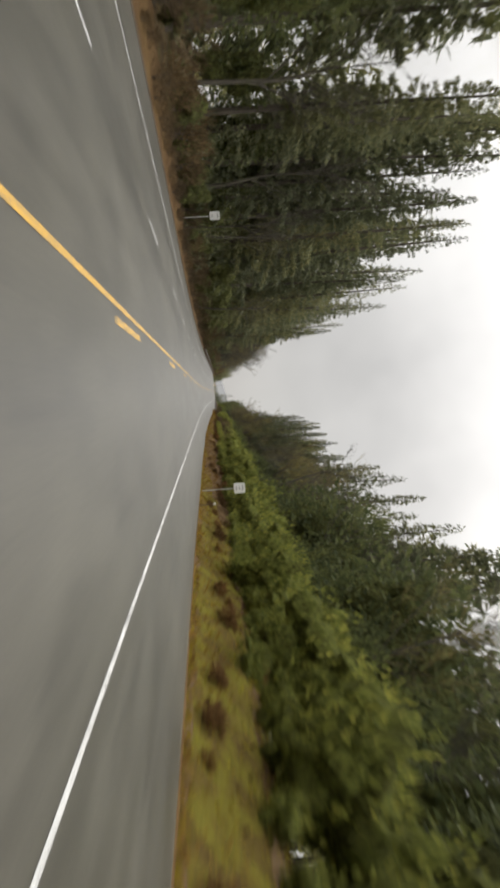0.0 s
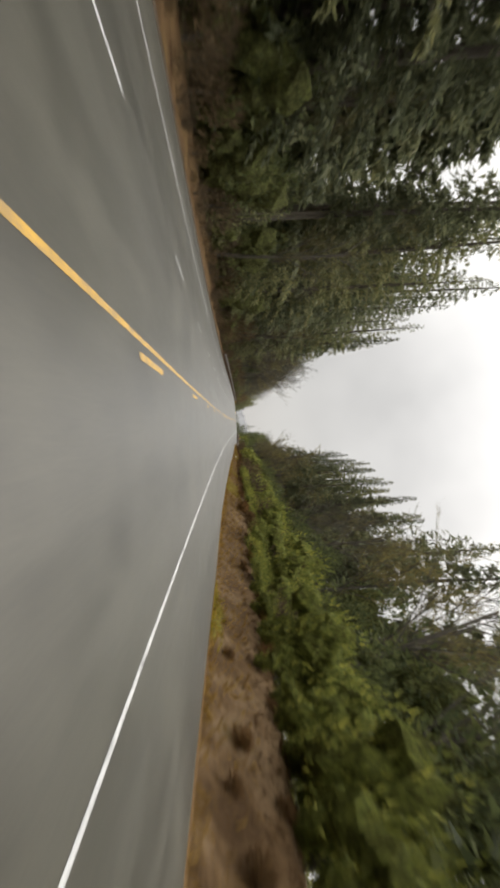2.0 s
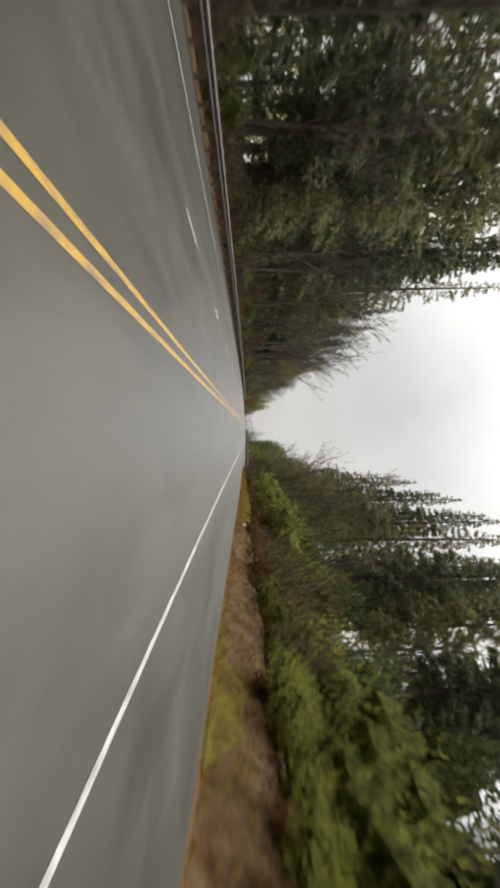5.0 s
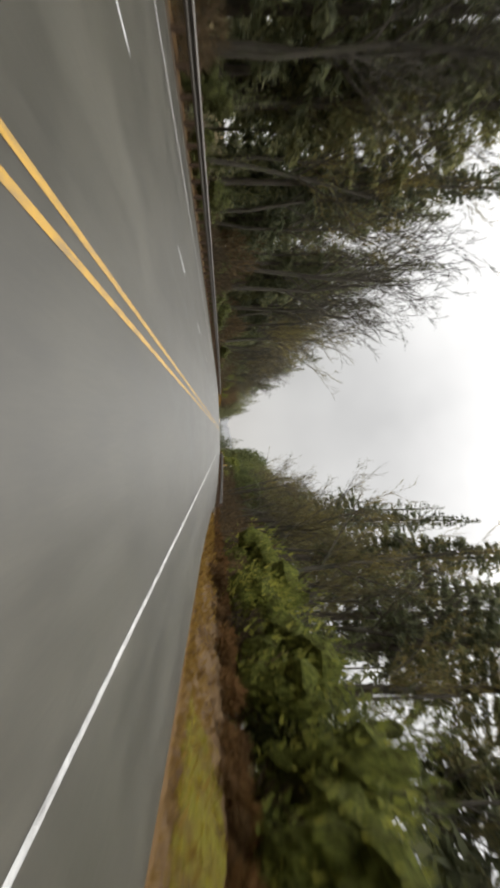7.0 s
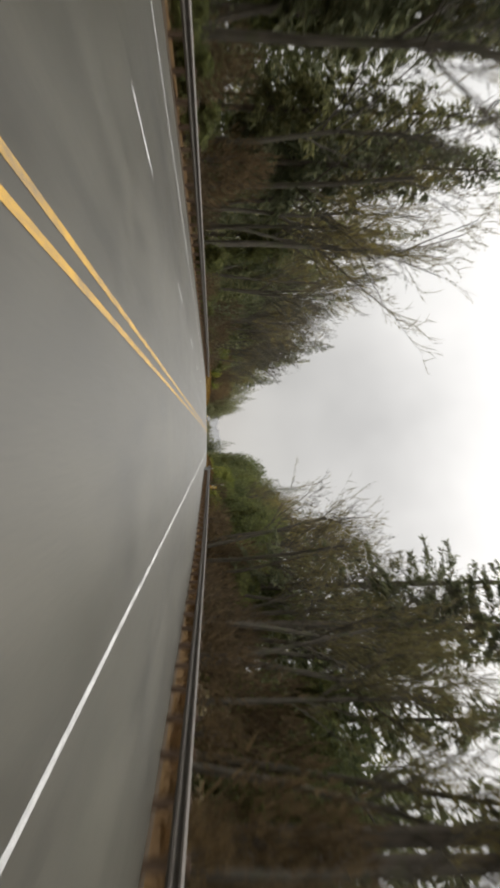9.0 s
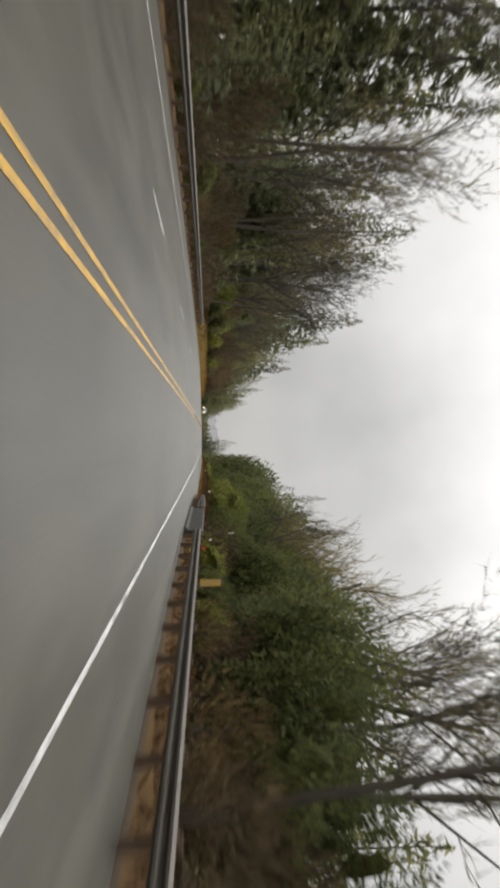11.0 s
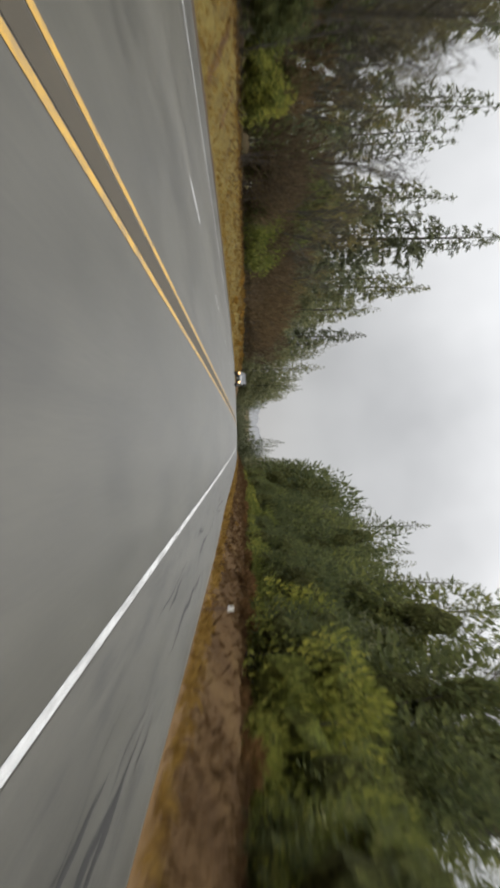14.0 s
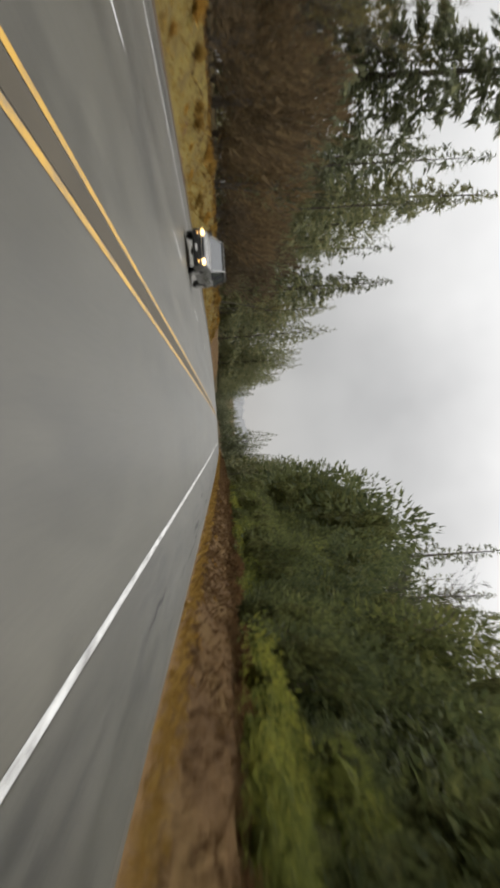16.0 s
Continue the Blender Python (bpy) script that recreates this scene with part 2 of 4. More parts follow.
ALDERBARK = make_bark("alder_bark", (0.036, 0.031, 0.022), (0.098, 0.084, 0.061))
STEEL = make_plain("weathered_galvanised_steel", (0.105, 0.092, 0.078), 0.55, 0.35, 0.35, 4)
SIGNPOST = make_plain("pale_grey_sign_post", (0.40, 0.40, 0.38), 0.6)
WOOD = make_plain("weathered_post_wood", (0.13, 0.085, 0.055), 0.9)
CONCRETE = make_plain("old_concrete", (0.085, 0.083, 0.078), 0.8, scale=3)
SIGNFACE = make_plain("white_sign_sheeting", (0.74, 0.74, 0.71), 0.5, vary=0.05)
SIGNINK = make_plain("faded_sign_ink", (0.34, 0.34, 0.33), 0.6)
SIGNYELLOW = make_plain("yellow_sign_sheeting", (0.62, 0.38, 0.02), 0.5, vary=0.1)
REFLECT = make_plain("white_reflector", (0.82, 0.82, 0.80), 0.3, vary=0.05)
REDREFLECT = make_plain("orange_red_marker", (0.60, 0.07, 0.02), 0.5, vary=0.1)
CARPAINT = make_plain("pale_silver_car_paint", (0.17, 0.167, 0.158), 0.28, 0.3, 0.06)
CARGLASS = make_plain("dark_car_glass", (0.05, 0.055, 0.06), 0.06, vary=0.1)
CARBLACK = make_plain("black_car_plastic", (0.02, 0.02, 0.02), 0.6)
RUBBER = make_plain("tyre_rubber", (0.018, 0.018, 0.018), 0.85)
CHROME = make_plain("chrome_trim", (0.62, 0.62, 0.62), 0.2, 0.9, 0.1)
HEADLAMP = make_lamp("lit_headlamp", (1.0, 0.66, 0.26), 5)
FOGLAMP = make_lamp("lit_fog_lamp", (1.0, 0.50, 0.12), 5)
# the haze of distance is put into the hill's grey base colour
HILL = make_plain("hazed_hill_grey", (0.165, 0.168, 0.170), 1.0, vary=0.05, scale=0.02)


# ---- helpers ----
def mesh_of(name, verts, faces, material):
    me = bpy.data.meshes.new(name)
    me.from_pydata(verts, [], faces)
    me.materials.append(material)
    me.update()
    return me


def piece(name, me, parent=None, label=""):
    ob = new(name, me)
    if parent is not None:
        ob.parent = parent
    return tagged(ob, label)


def part(name, bm, material, parent=None, label="", smooth=False):
    me = bpy.data.meshes.new(name)
    bm.to_mesh(me)
    bm.free()
    me.materials.append(material)
    if smooth:
        for poly in me.polygons:
            poly.use_smooth = True
    return piece(name, me, parent, label)


def thing(name, label, category, m=None, group="", kind=""):
    ob = tagged(new(name), label, category, group, kind)
    if m is not None:
        ob.matrix_world = m
    return ob


def box(bm, x0, x1, y0, y1, z0, z1, bevel=0.0):
    made = bmesh.ops.create_cube(bm, size=1.0, matrix=Matrix.Translation(((x0 + x1) / 2, (y0 + y1) / 2, (z0 + z1) / 2)) @ Matrix.Diagonal((x1 - x0, y1 - y0, z1 - z0, 1)))
    if bevel:
        edges = list({e for v in made["verts"] for e in v.link_edges})
        bmesh.ops.bevel(bm, geom=edges, offset=bevel, segments=2, affect="EDGES")


def solid(fn, *args, **kw):
    bm = bmesh.new()
    fn(bm, *args, **kw)
    return bm


def tube(bm, a, b, r0, r1=None, n=8):
    a, b = Vector(a), Vector(b)
    d = b - a
    m = Matrix.Translation((a + b) / 2) @ d.to_track_quat("Z", "Y").to_matrix().to_4x4()
    bmesh.ops.create_cone(bm, cap_ends=True, segments=n, radius1=r0, radius2=r0 if r1 is None else r1, depth=d.length, matrix=m)


def lerp_table(table, s):
    if s <= table[0][0]:
        return table[0][1]
    for (a, u), (b, v) in zip(table, table[1:]):
        if s <= b:
            return u + (v - u) * (s - a) / (b - a)
    return table[-1][1]


# ---- the road's long profile and the ground's shape ----
BENDS = [(60, 0.0), (180, 0.023 / 120), (350, -3.5e-5), (620, -1.3e-4), (1e9, 0.0)]


def road_z(s):
    if s < 0:
        return -0.022 * s
    z, slope, at = 0.0, -0.022, 0.0
    for end, k in BENDS:
        d = min(s, end) - at
        z += slope * d + 0.5 * k * d * d
        slope += k * d
        at += d
        if s <= end:
            break
    return z


def bend(s):
    """Beyond the crest the road swings away to the left."""
    return -((s - 700) ** 2) / 1000 if 700 < s < 1000 else (0.0 if s <= 700 else -90.0 - (s - 1000) * 0.6)


def crown(x):
    return 0.028 * x if x < 0 else -0.0015 * x


RIGHT_EDGE = [(0, 9.3), (15, 8.9), (30, 8.5), (52, 8.8), (75, 8.6), (92, 8.8), (110, 8.2), (150, 8.2), (205, 7.9), (222, 7.6), (238, 7.05), (258, 7.6), (275, 8.9), (305, 8.7), (338, 6.4), (350, 5.85), (363, 5.85), (372, 6.4), (381, 7.0), (400, 6.7), (430, 6.6), (440, 6.1), (520, 6.1)]
LEFT_EDGE = [(0, -11.2), (150, -10.4), (190, -9.6), (390, -9.6), (410, -9.8), (470, -9.6)]
BANK = [(0, 2.1), (130, 2.3), (170, 1.7), (195, 1.1), (230, 1.0), (262, 0.0), (375, -0.1), (395, 0.9), (900, 1.0)]
LEFT_BANK = [(0, 0.3), (150, 0.2), (190, -0.9), (395, -0.9), (412, 0.9), (500, 1.3), (900, 1.3)]


def ground_z(x, s):
    e, w = lerp_table(RIGHT_EDGE, s), lerp_table(LEFT_EDGE, s)
    z = road_z(min(s, 1100))
    x -= bend(s)
    if x > e:
        d = min(x - e, 45.0)
        rise = lerp_table(BANK, s)
        f = min(1.0, max(0.0, (d - 0.5) / 2.6))
        z += crown(e) - 0.05 + rise * f * f * (3 - 2 * f) + max(0.0, d - 3.2) * 0.10 * min(1, max(rise, 0.15))
        z += noise.noise((x * 0.6, s * 0.6, 0)) * 0.16 * min(1, d / 1.5)
    elif x < w:
        d = min(w - x, 45.0)
        rise = lerp_table(LEFT_BANK, s)
        f = min(1.0, max(0.0, (d - 1.4) / 3.0))
        z += crown(w) - 0.05 + rise * f * f * (3 - 2 * f) + max(0.0, d - 4) * 0.05
        z += noise.noise((x * 0.6, s * 0.6, 5)) * 0.16 * min(1, d / 2.0)
    else:
        z += crown(x) - 0.08
    return z


def axis(spans):
    out = []
    for a, b, step in spans:
        k = max(1, round((b - a) / step))
        out += [a + (b - a) * i / k for i in range(k)]
    return out + [spans[-1][1]]


GX = axis([(-3000, -400, 650), (-400, -60, 68), (-60, -16, 4), (-16, -8.5, 0.75), (-8.5, 5.5, 3.5), (5.5, 14, 0.7), (14, 60, 4), (60, 400, 68), (400, 3000, 650)])
GY = axis([(-600, -40, 70), (-40, 560, 1.6), (560, 900, 8), (900, 3600, 180)])


def build_ground():
    def under(x, y):
        """The ground lies a little lower beneath the earth banks."""
        e, w = lerp_table(RIGHT_EDGE, y), lerp_table(LEFT_EDGE, y)
        return 0.25 if -40 < y < 640 and (e + 0.2 < x < e + 4.4 or w - 4.9 < x < w - 0.8) else 0.0

    verts = [(x, y, ground_z(x, y) - under(x, y)) for y in GY for x in GX]
    w = len(GX)
    faces = [(j * w + i, j * w + i + 1, (j + 1) * w + i + 1, (j + 1) * w + i) for j in range(len(GY) - 1) for i in range(w - 1)]
    ob = piece("ground", mesh_of("ground", verts, faces, GROUND))
    for poly in ob.data.polygons:
        poly.use_smooth = True
    return tagged(ob, "damp forest ground with moss, dead leaves and bare brown soil", "ground", kind="structure")


build_ground()


# ---- road and its markings ----
ROAD_Y = axis([(-120, 620, 4), (620, 1100, 8)])


def strip(name, xa, xb, ys, lift, material, parent=None, label="", thick=0.0):
    """A band along the road between the lines xa(s) and xb(s), lift above the crown of the road."""
    verts, faces = [], []
    for s in ys:
        a, b = xa(s) if callable(xa) else xa, xb(s) if callable(xb) else xb
        for x in (a, b):
            verts.append((x + bend(s), s, road_z(s) + crown(x) + lift))
    for k in range(len(ys) - 1):
        faces.append((2 * k, 2 * k + 1, 2 * k + 3, 2 * k + 2))
    if thick:
        n = len(verts)
        verts += [(x, y, z - thick) for x, y, z in verts]
        for k in range(len(ys) - 1):
            faces.append((2 * k + 1, n + 2 * k + 1, n + 2 * k + 3, 2 * k + 3))
            faces.append((2 * k, 2 * k + 2, n + 2 * k + 2, n + 2 * k))
    return piece(name, mesh_of(name, verts, faces, material), parent, label)


def build_road():
    verts, faces = [], []
    for s in ROAD_Y:
        w, e = lerp_table(LEFT_EDGE, s), lerp_table(RIGHT_EDGE, s)
        w += 0.10 * noise.noise((0, s * 0.7, 3))
        e += 0.10 * noise.noise((9, s * 0.7, 3))
        for x in (w - 0.05, w, -3.7, 0.0, 3.9, e, e + 0.05):
            drop = 0.14 if x in (w - 0.05, e + 0.05) else 0.0
            verts.append((x + bend(s), s, road_z(s) + crown(x) - drop))
    for j in range(len(ROAD_Y) - 1):
        for i in range(6):
            faces.append((j * 7 + i, j * 7 + i + 1, (j + 1) * 7 + i + 1, (j + 1) * 7 + i))
    ob = piece("road", mesh_of("road", verts, faces, ASPHALT))
    return tagged(ob, "wet grey three-lane asphalt highway with worn wheel tracks", "road", kind="structure")


road = build_road()
MARK = axis([(-60, 620, 4), (620, 1000, 8)])


def pair_gap(s):
    return lerp_table([(352, 0.25), (392, 0.40), (1000, 0.42)], s)


strip("paved_shoulder", 4.04, lambda s: lerp_table(RIGHT_EDGE, s) - 0.12, [y for y in MARK if 384 <= y <= 620], 0.004, SHOULDER, road, "cracked dark damp shoulder asphalt")
strip("paved_shoulder", lambda s: lerp_table(LEFT_EDGE, s) + 0.12, -7.6, [y for y in MARK if 396 <= y <= 620], 0.004, SHOULDER, road, "cracked dark damp shoulder asphalt")
strip("edge_line", 3.925, 4.02, MARK, 0.005, WHITE, road, "white painted edge line")
strip("edge_line", -7.56, -7.44, MARK, 0.005, WHITE, road, "white painted edge line")
strip("yellow_line", -0.045, 0.04, MARK, 0.005, YELLOW, road, "solid yellow centre line")
strip("yellow_line", lambda s: pair_gap(s) - 0.042, lambda s: pair_gap(s) + 0.045, [y for y in MARK if y >= 140], 0.005, YELLOW, road, "solid yellow centre line")
strip("rumble_strip", 0.065, lambda s: pair_gap(s) - 0.065, [y for y in MARK if y >= 368], 0.004, RUMBLE, road, "worn brown strip between the yellow lines")
for k in range(-2, 11):
    s = 8.8 + 12.19 * k
    strip("yellow_dash", 0.18, 0.29, [s, s + 1.5, s + 3.05], 0.005, YELLOW, road)
for k in range(-3, 60):
    s = 6.4 + 12.19 * k
    x = -3.70 if s < 330 else -3.62
    strip("white_dash", x - 0.055, x + 0.055, [s, s + 1.5, s + 3.05], 0.005, WHITE, road)


def crack(x, s0, s1, wide, seed):
    """A dark wandering crack along the shoulder, open where it is widest."""
    def mid(s):
        return x + 0.20 * noise.noise((s * 0.13, seed, 0)) + 0.16 * noise.noise((s * 0.55, seed, 4)) + 0.09 * noise.noise((s * 1.7, seed, 6))

    def half(s):
        return wide * max(0.04, 0.30 + 0.9 * noise.noise((s * 0.28, seed, 7))) * min(1.0, (s - s0) / 1.2 + 0.05, (s1 - s) / 1.2 + 0.05)

    ys = axis([(s0, s1, 0.25)])
    strip("crack", lambda s: mid(s) - half(s), lambda s: mid(s) + half(s), ys, 0.007, CRACK, road)


for x, s0, s1, wide in ((-8.05, 448, 560, 0.035), (-8.75, 440, 585, 0.05), (-9.25, 452, 570, 0.03), (5.55, 392, 420, 0.05), (5.2, 424, 448, 0.03), (5.6, 478, 520, 0.04)):
    crack(x, s0, s1, wide, x * 3.7 + s0)
CRACKS = random.Random(17)
for k in range(70):
    s0 = CRACKS.uniform(396, 560)
    crack(CRACKS.choice((4.9, 5.3, 5.6)) + CRACKS.uniform(-0.2, 0.2), s0, s0 + CRACKS.uniform(1.2, 4.0), CRACKS.uniform(0.06, 0.16), k * 2.3)
for k in range(34):
    s0 = CRACKS.uniform(430, 580)
    crack(-8.4 + CRACKS.uniform(-0.6, 0.6), s0, s0 + CRACKS.uniform(3, 10), CRACKS.uniform(0.06, 0.18), 200 + k * 2.3)
for s0, s1, mat, label in ((-120, 260, GRAVEL, "brown gravel edge beside the right shoulder"), (260, 384, DARK_GRAVEL, "dark wet gravel under the guard rail"), (384, 640, GRAVEL, "brown gravel edge beside the right shoulder")):
    tagged(strip("gravel_shoulder", lambda s: lerp_table(RIGHT_EDGE, s) - 0.05, lambda s: lerp_table(RIGHT_EDGE, s) + 0.75, [y for y in ROAD_Y if s0 <= y <= s1], -0.022, mat, thick=0.1), label, "road verge", kind="structure")
tagged(strip("gravel_shoulder", lambda s: lerp_table(LEFT_EDGE, s) - 1.2, lambda s: lerp_table(LEFT_EDGE, s) + 0.05, [y for y in ROAD_Y if y <= 640], -0.022, DARK_GRAVEL, thick=0.1), "dark damp gravel edge beside the left shoulder", "road verge", kind="structure")


def verge(name, a, b, side, label, spans, material, lift=0.035, rough=0.0):
    """A sheet laid over the ground from a to b metres outside the pavement's edge, along the spans (s0, s1, step)."""
    ys = axis(spans)
    n = 13
    steps = [a + (b - a) * i / (n - 1) for i in range(n)]
    verts = []
    for s in ys:
        ends = min(1.0, (s - ys[0]) / 4 + 0.1, (ys[-1] - s) / 4 + 0.1)
        for k, d in enumerate(steps):
            if k == n - 1:
                d += 0.5 * noise.noise((s * 0.5, k * 3.0, side))
            d = a + (d - a) * ends
            x = (lerp_table(RIGHT_EDGE, s) + d if side > 0 else lerp_table(LEFT_EDGE, s) - d) + bend(s)
            lump = 0.05 * noise.noise((x * 2.1, s * 1.3, 1))
            if 0 < k < n - 1:
                lump += rough * (0.16 * abs(noise.noise((x * 0.9, s * 0.7, 8))) + 0.07 * noise.noise((x * 3.1, s * 2.3, 2)))
            verts.append((x, s, ground_z(x, s) + (lift if 0 < k < n - 1 else min(lift, -0.02)) + lump))
    faces = []
    for j in range(len(ys) - 1):
        for i in range(n - 1):
            q = (j * n + i, j * n + i + 1, (j + 1) * n + i + 1, (j + 1) * n + i)
            faces.append(q if side > 0 else tuple(reversed(q)))
    ob = piece(name, mesh_of(name, verts, faces, material))
    for poly in ob.data.polygons:
        poly.use_smooth = True
    return tagged(ob, label, "road verge", kind="structure")


verge("earth_bank", 0.55, 4.6, 1, "eroded brown earth bank above the right shoulder", [(-10, 264, 0.5)], EARTH, 0.035, 1.0)
verge("bracken_bank", 0.55, 4.9, 1, "low bank covered in flattened rust-brown bracken", [(258, 560, 1.0), (560, 640, 8)], LITTER)
verge("earth_bank", 1.1, 5.2, -1, "low brown earth verge beyond the left shoulder", [(-10, 560, 1.6), (560, 640, 8)], LITTER)
verge("grass_verge", 1.15, 4.7, -1, "wide verge of flattened dead gold grass", [(394, 470, 1.0), (470, 560, 2.0)], GOLD_CARPET, 0.08)
for s0, s1, a, b in ((-10, 47, 0.75, 2.6), (43, 58, 0.4, 2.0), (58, 66, 0.4, 1.2), (84, 93, 0.4, 1.1), (134, 151, 0.4, 2.0), (163, 173, 0.4, 1.8), (206, 225, 1.0, 2.9), (356, 384, 2.5, 4.6)):
    verge("moss_carpet", a, b, 1, "yellow-green moss and short winter grass on the bank", [(s0, s1, 0.5)], MOSS_CARPET, 0.085, 0.8)


# ---- guard rails ----
THREE_WAVE = [(0.0, -0.25), (0.012, -0.245), (0.08, -0.205), (0.08, -0.165), (0.012, -0.115), (0.012, -0.085), (0.08, -0.04), (0.08, 0.04), (0.012, 0.085), (0.012, 0.115), (0.08, 0.165), (0.08, 0.205), (0.012, 0.245), (0.0, 0.25)]
PROFILE = [(0.0, -0.155), (0.012, -0.15), (0.075, -0.105), (0.075, -0.065), (0.012, -0.02), (0.012, 0.02), (0.075, 0.065), (0.075, 0.105), (0.012, 0.15), (0.0, 0.155)]


def rail_beam(a, b, side):
    verts, faces = [], []
    for p in (a, b):
        for back in (0.0, 0.004):
            for d, z in PROFILE:
                verts.append((p[0] - side * (d - back), p[1], p[2] + z))
    n = len(PROFILE)
    for i in range(n - 1):
        faces.append((i, i + 1, 2 * n + i + 1, 2 * n + i))
        faces.append((n + i, 3 * n + i, 3 * n + i + 1, n + i + 1))
    faces.append((0, 2 * n, 3 * n, n))
    faces.append((n - 1, 2 * n - 1, 4 * n - 1, 3 * n - 1))
    return mesh_of("beam", verts, faces, STEEL)


def deep_beam(a, b, side, shrink):
    """A three-wave beam from a to b; its far end is drawn in to the height of the common beam where shrink is set."""
    verts, faces = [], []
    n = len(THREE_WAVE)
    for p, squeeze, up in ((a, 1.0, 0.0), (b, 0.62 if shrink else 1.0, 0.05 if shrink else 0.0)):
        for back in (0.0, 0.004):
            for d, z in THREE_WAVE:
                verts.append((p[0] - side * (d - back), p[1], p[2] + z * squeeze + up))
    for i in range(n - 1):
        faces.append((i, i + 1, 2 * n + i + 1, 2 * n + i))
        faces.append((n + i, 3 * n + i, 3 * n + i + 1, n + i + 1))
    faces.append((0, 2 * n, 3 * n, n))
    faces.append((n - 1, 2 * n - 1, 4 * n - 1, 3 * n - 1))
    return mesh_of("beam", verts, faces, STEEL)


def guard_rail(line, s0, s1, side, label, deep=0):
    # deep: how many beams from the start are of the taller three-wave kind
    """line(s): the rail's x. side: 1 where the traffic passes on its left, -1 on its right."""
    rail = thing("guard_rail", label, "guard rail", pose(0, s0, 0))
    rail.matrix_world = Matrix.Identity(4)
    n = max(1, round((s1 - s0) / 3.81))
    for k in range(n):
        ends = []
        for s in (s0 + (s1 - s0) * k / n, s0 + (s1 - s0) * (k + 1) / n + 0.12):
            x = line(s)
            ends.append((x, s, road_z(s) + crown(x) + 0.60))
        if k < deep:
            piece("beam", deep_beam(ends[0], ends[1], side, k == deep - 1), rail, "taller three-wave steel beam")
        else:
            piece("beam", rail_beam(ends[0], ends[1], side), rail)
    block = mesh_of("block", *box_data(-0.075, 0.075, -0.07, 0.07, -0.17, 0.17), WOOD)
    post = mesh_of("post", *box_data(-0.08, 0.08, -0.08, 0.08, -1.2, 0.2), WOOD)
    m = round((s1 - s0) / 1.905)
    for k in range(m + 1):
        s = s0 + (s1 - s0) * k / m
        x = line(s)
        z = road_z(s) + crown(x) + 0.60
        b = piece("block", block, rail)
        b.location = (x + side * 0.08, s, z)
        p = piece("post", post, rail)
        p.location = (x + side * 0.24, s, z + random.uniform(-0.02, 0.03))
        p.rotation_euler = (random.uniform(-0.02, 0.02), random.uniform(-0.03, 0.03), 0)
    return rail


def box_data(x0, x1, y0, y1, z0, z1):
    v = [(x, y, z) for z in (z0, z1) for y in (y0, y1) for x in (x0, x1)]
    return v, [(0, 2, 3, 1), (4, 5, 7, 6), (0, 1, 5, 4), (2, 6, 7, 3), (0, 4, 6, 2), (1, 3, 7, 5)]


guard_rail(lambda s: -10.3, 166, 389, -1, "long galvanised W-beam guard rail on wooden posts beside the far lanes")
guard_rail(lambda s: lerp_table(RIGHT_EDGE, s) - 0.1, 274, 349, 1, "galvanised W-beam guard rail on wooden posts before the bridge wall")
guard_rail(lambda s: lerp_table([(358.2, 5.85), (368, 6.1), (375, 6.7), (381, 7.7)], s), 358.2, 380, 1, "short flared galvanised guard rail after the bridge wall", 2)


def bridge_wall(xf, s0, s1, side, label):
    wall = thing("bridge_barrier", label, "barrier", kind="structure")
    ys = axis([(s0, s1, 3)])
    sec = [(-0.03, -0.3), (-0.03, 0.08), (0.09, 0.20), (0.12, 0.79), (0.15, 0.82), (0.37, 0.82), (0.40, 0.79), (0.40, -0.3)]
    verts, faces = [], []
    for s in ys:
        for d, z in sec:
            verts.append((xf + side * d, s, road_z(s) + crown(xf) + z))
    n = len(sec)
    for j in range(len(ys) - 1):
        for i in range(n - 1):
            faces.append((j * n + i, j * n + i + 1, (j + 1) * n + i + 1, (j + 1) * n + i))
    faces += [tuple(range(n)), tuple((len(ys) - 1) * n + i for i in reversed(range(n)))]
    piece("parapet", mesh_of("parapet", verts, faces, CONCRETE), wall)
    return wall


bridge_wall(5.75, 349.3, 358.2, 1, "dark weathered concrete bridge parapet beside the shoulder")


BRUSH = make_leaf("brown_brush", [(0.0, (0.060, 0.044, 0.027)), (0.5, (0.110, 0.080, 0.047)), (1.0, (0.165, 0.124, 0.072))], 0.9)


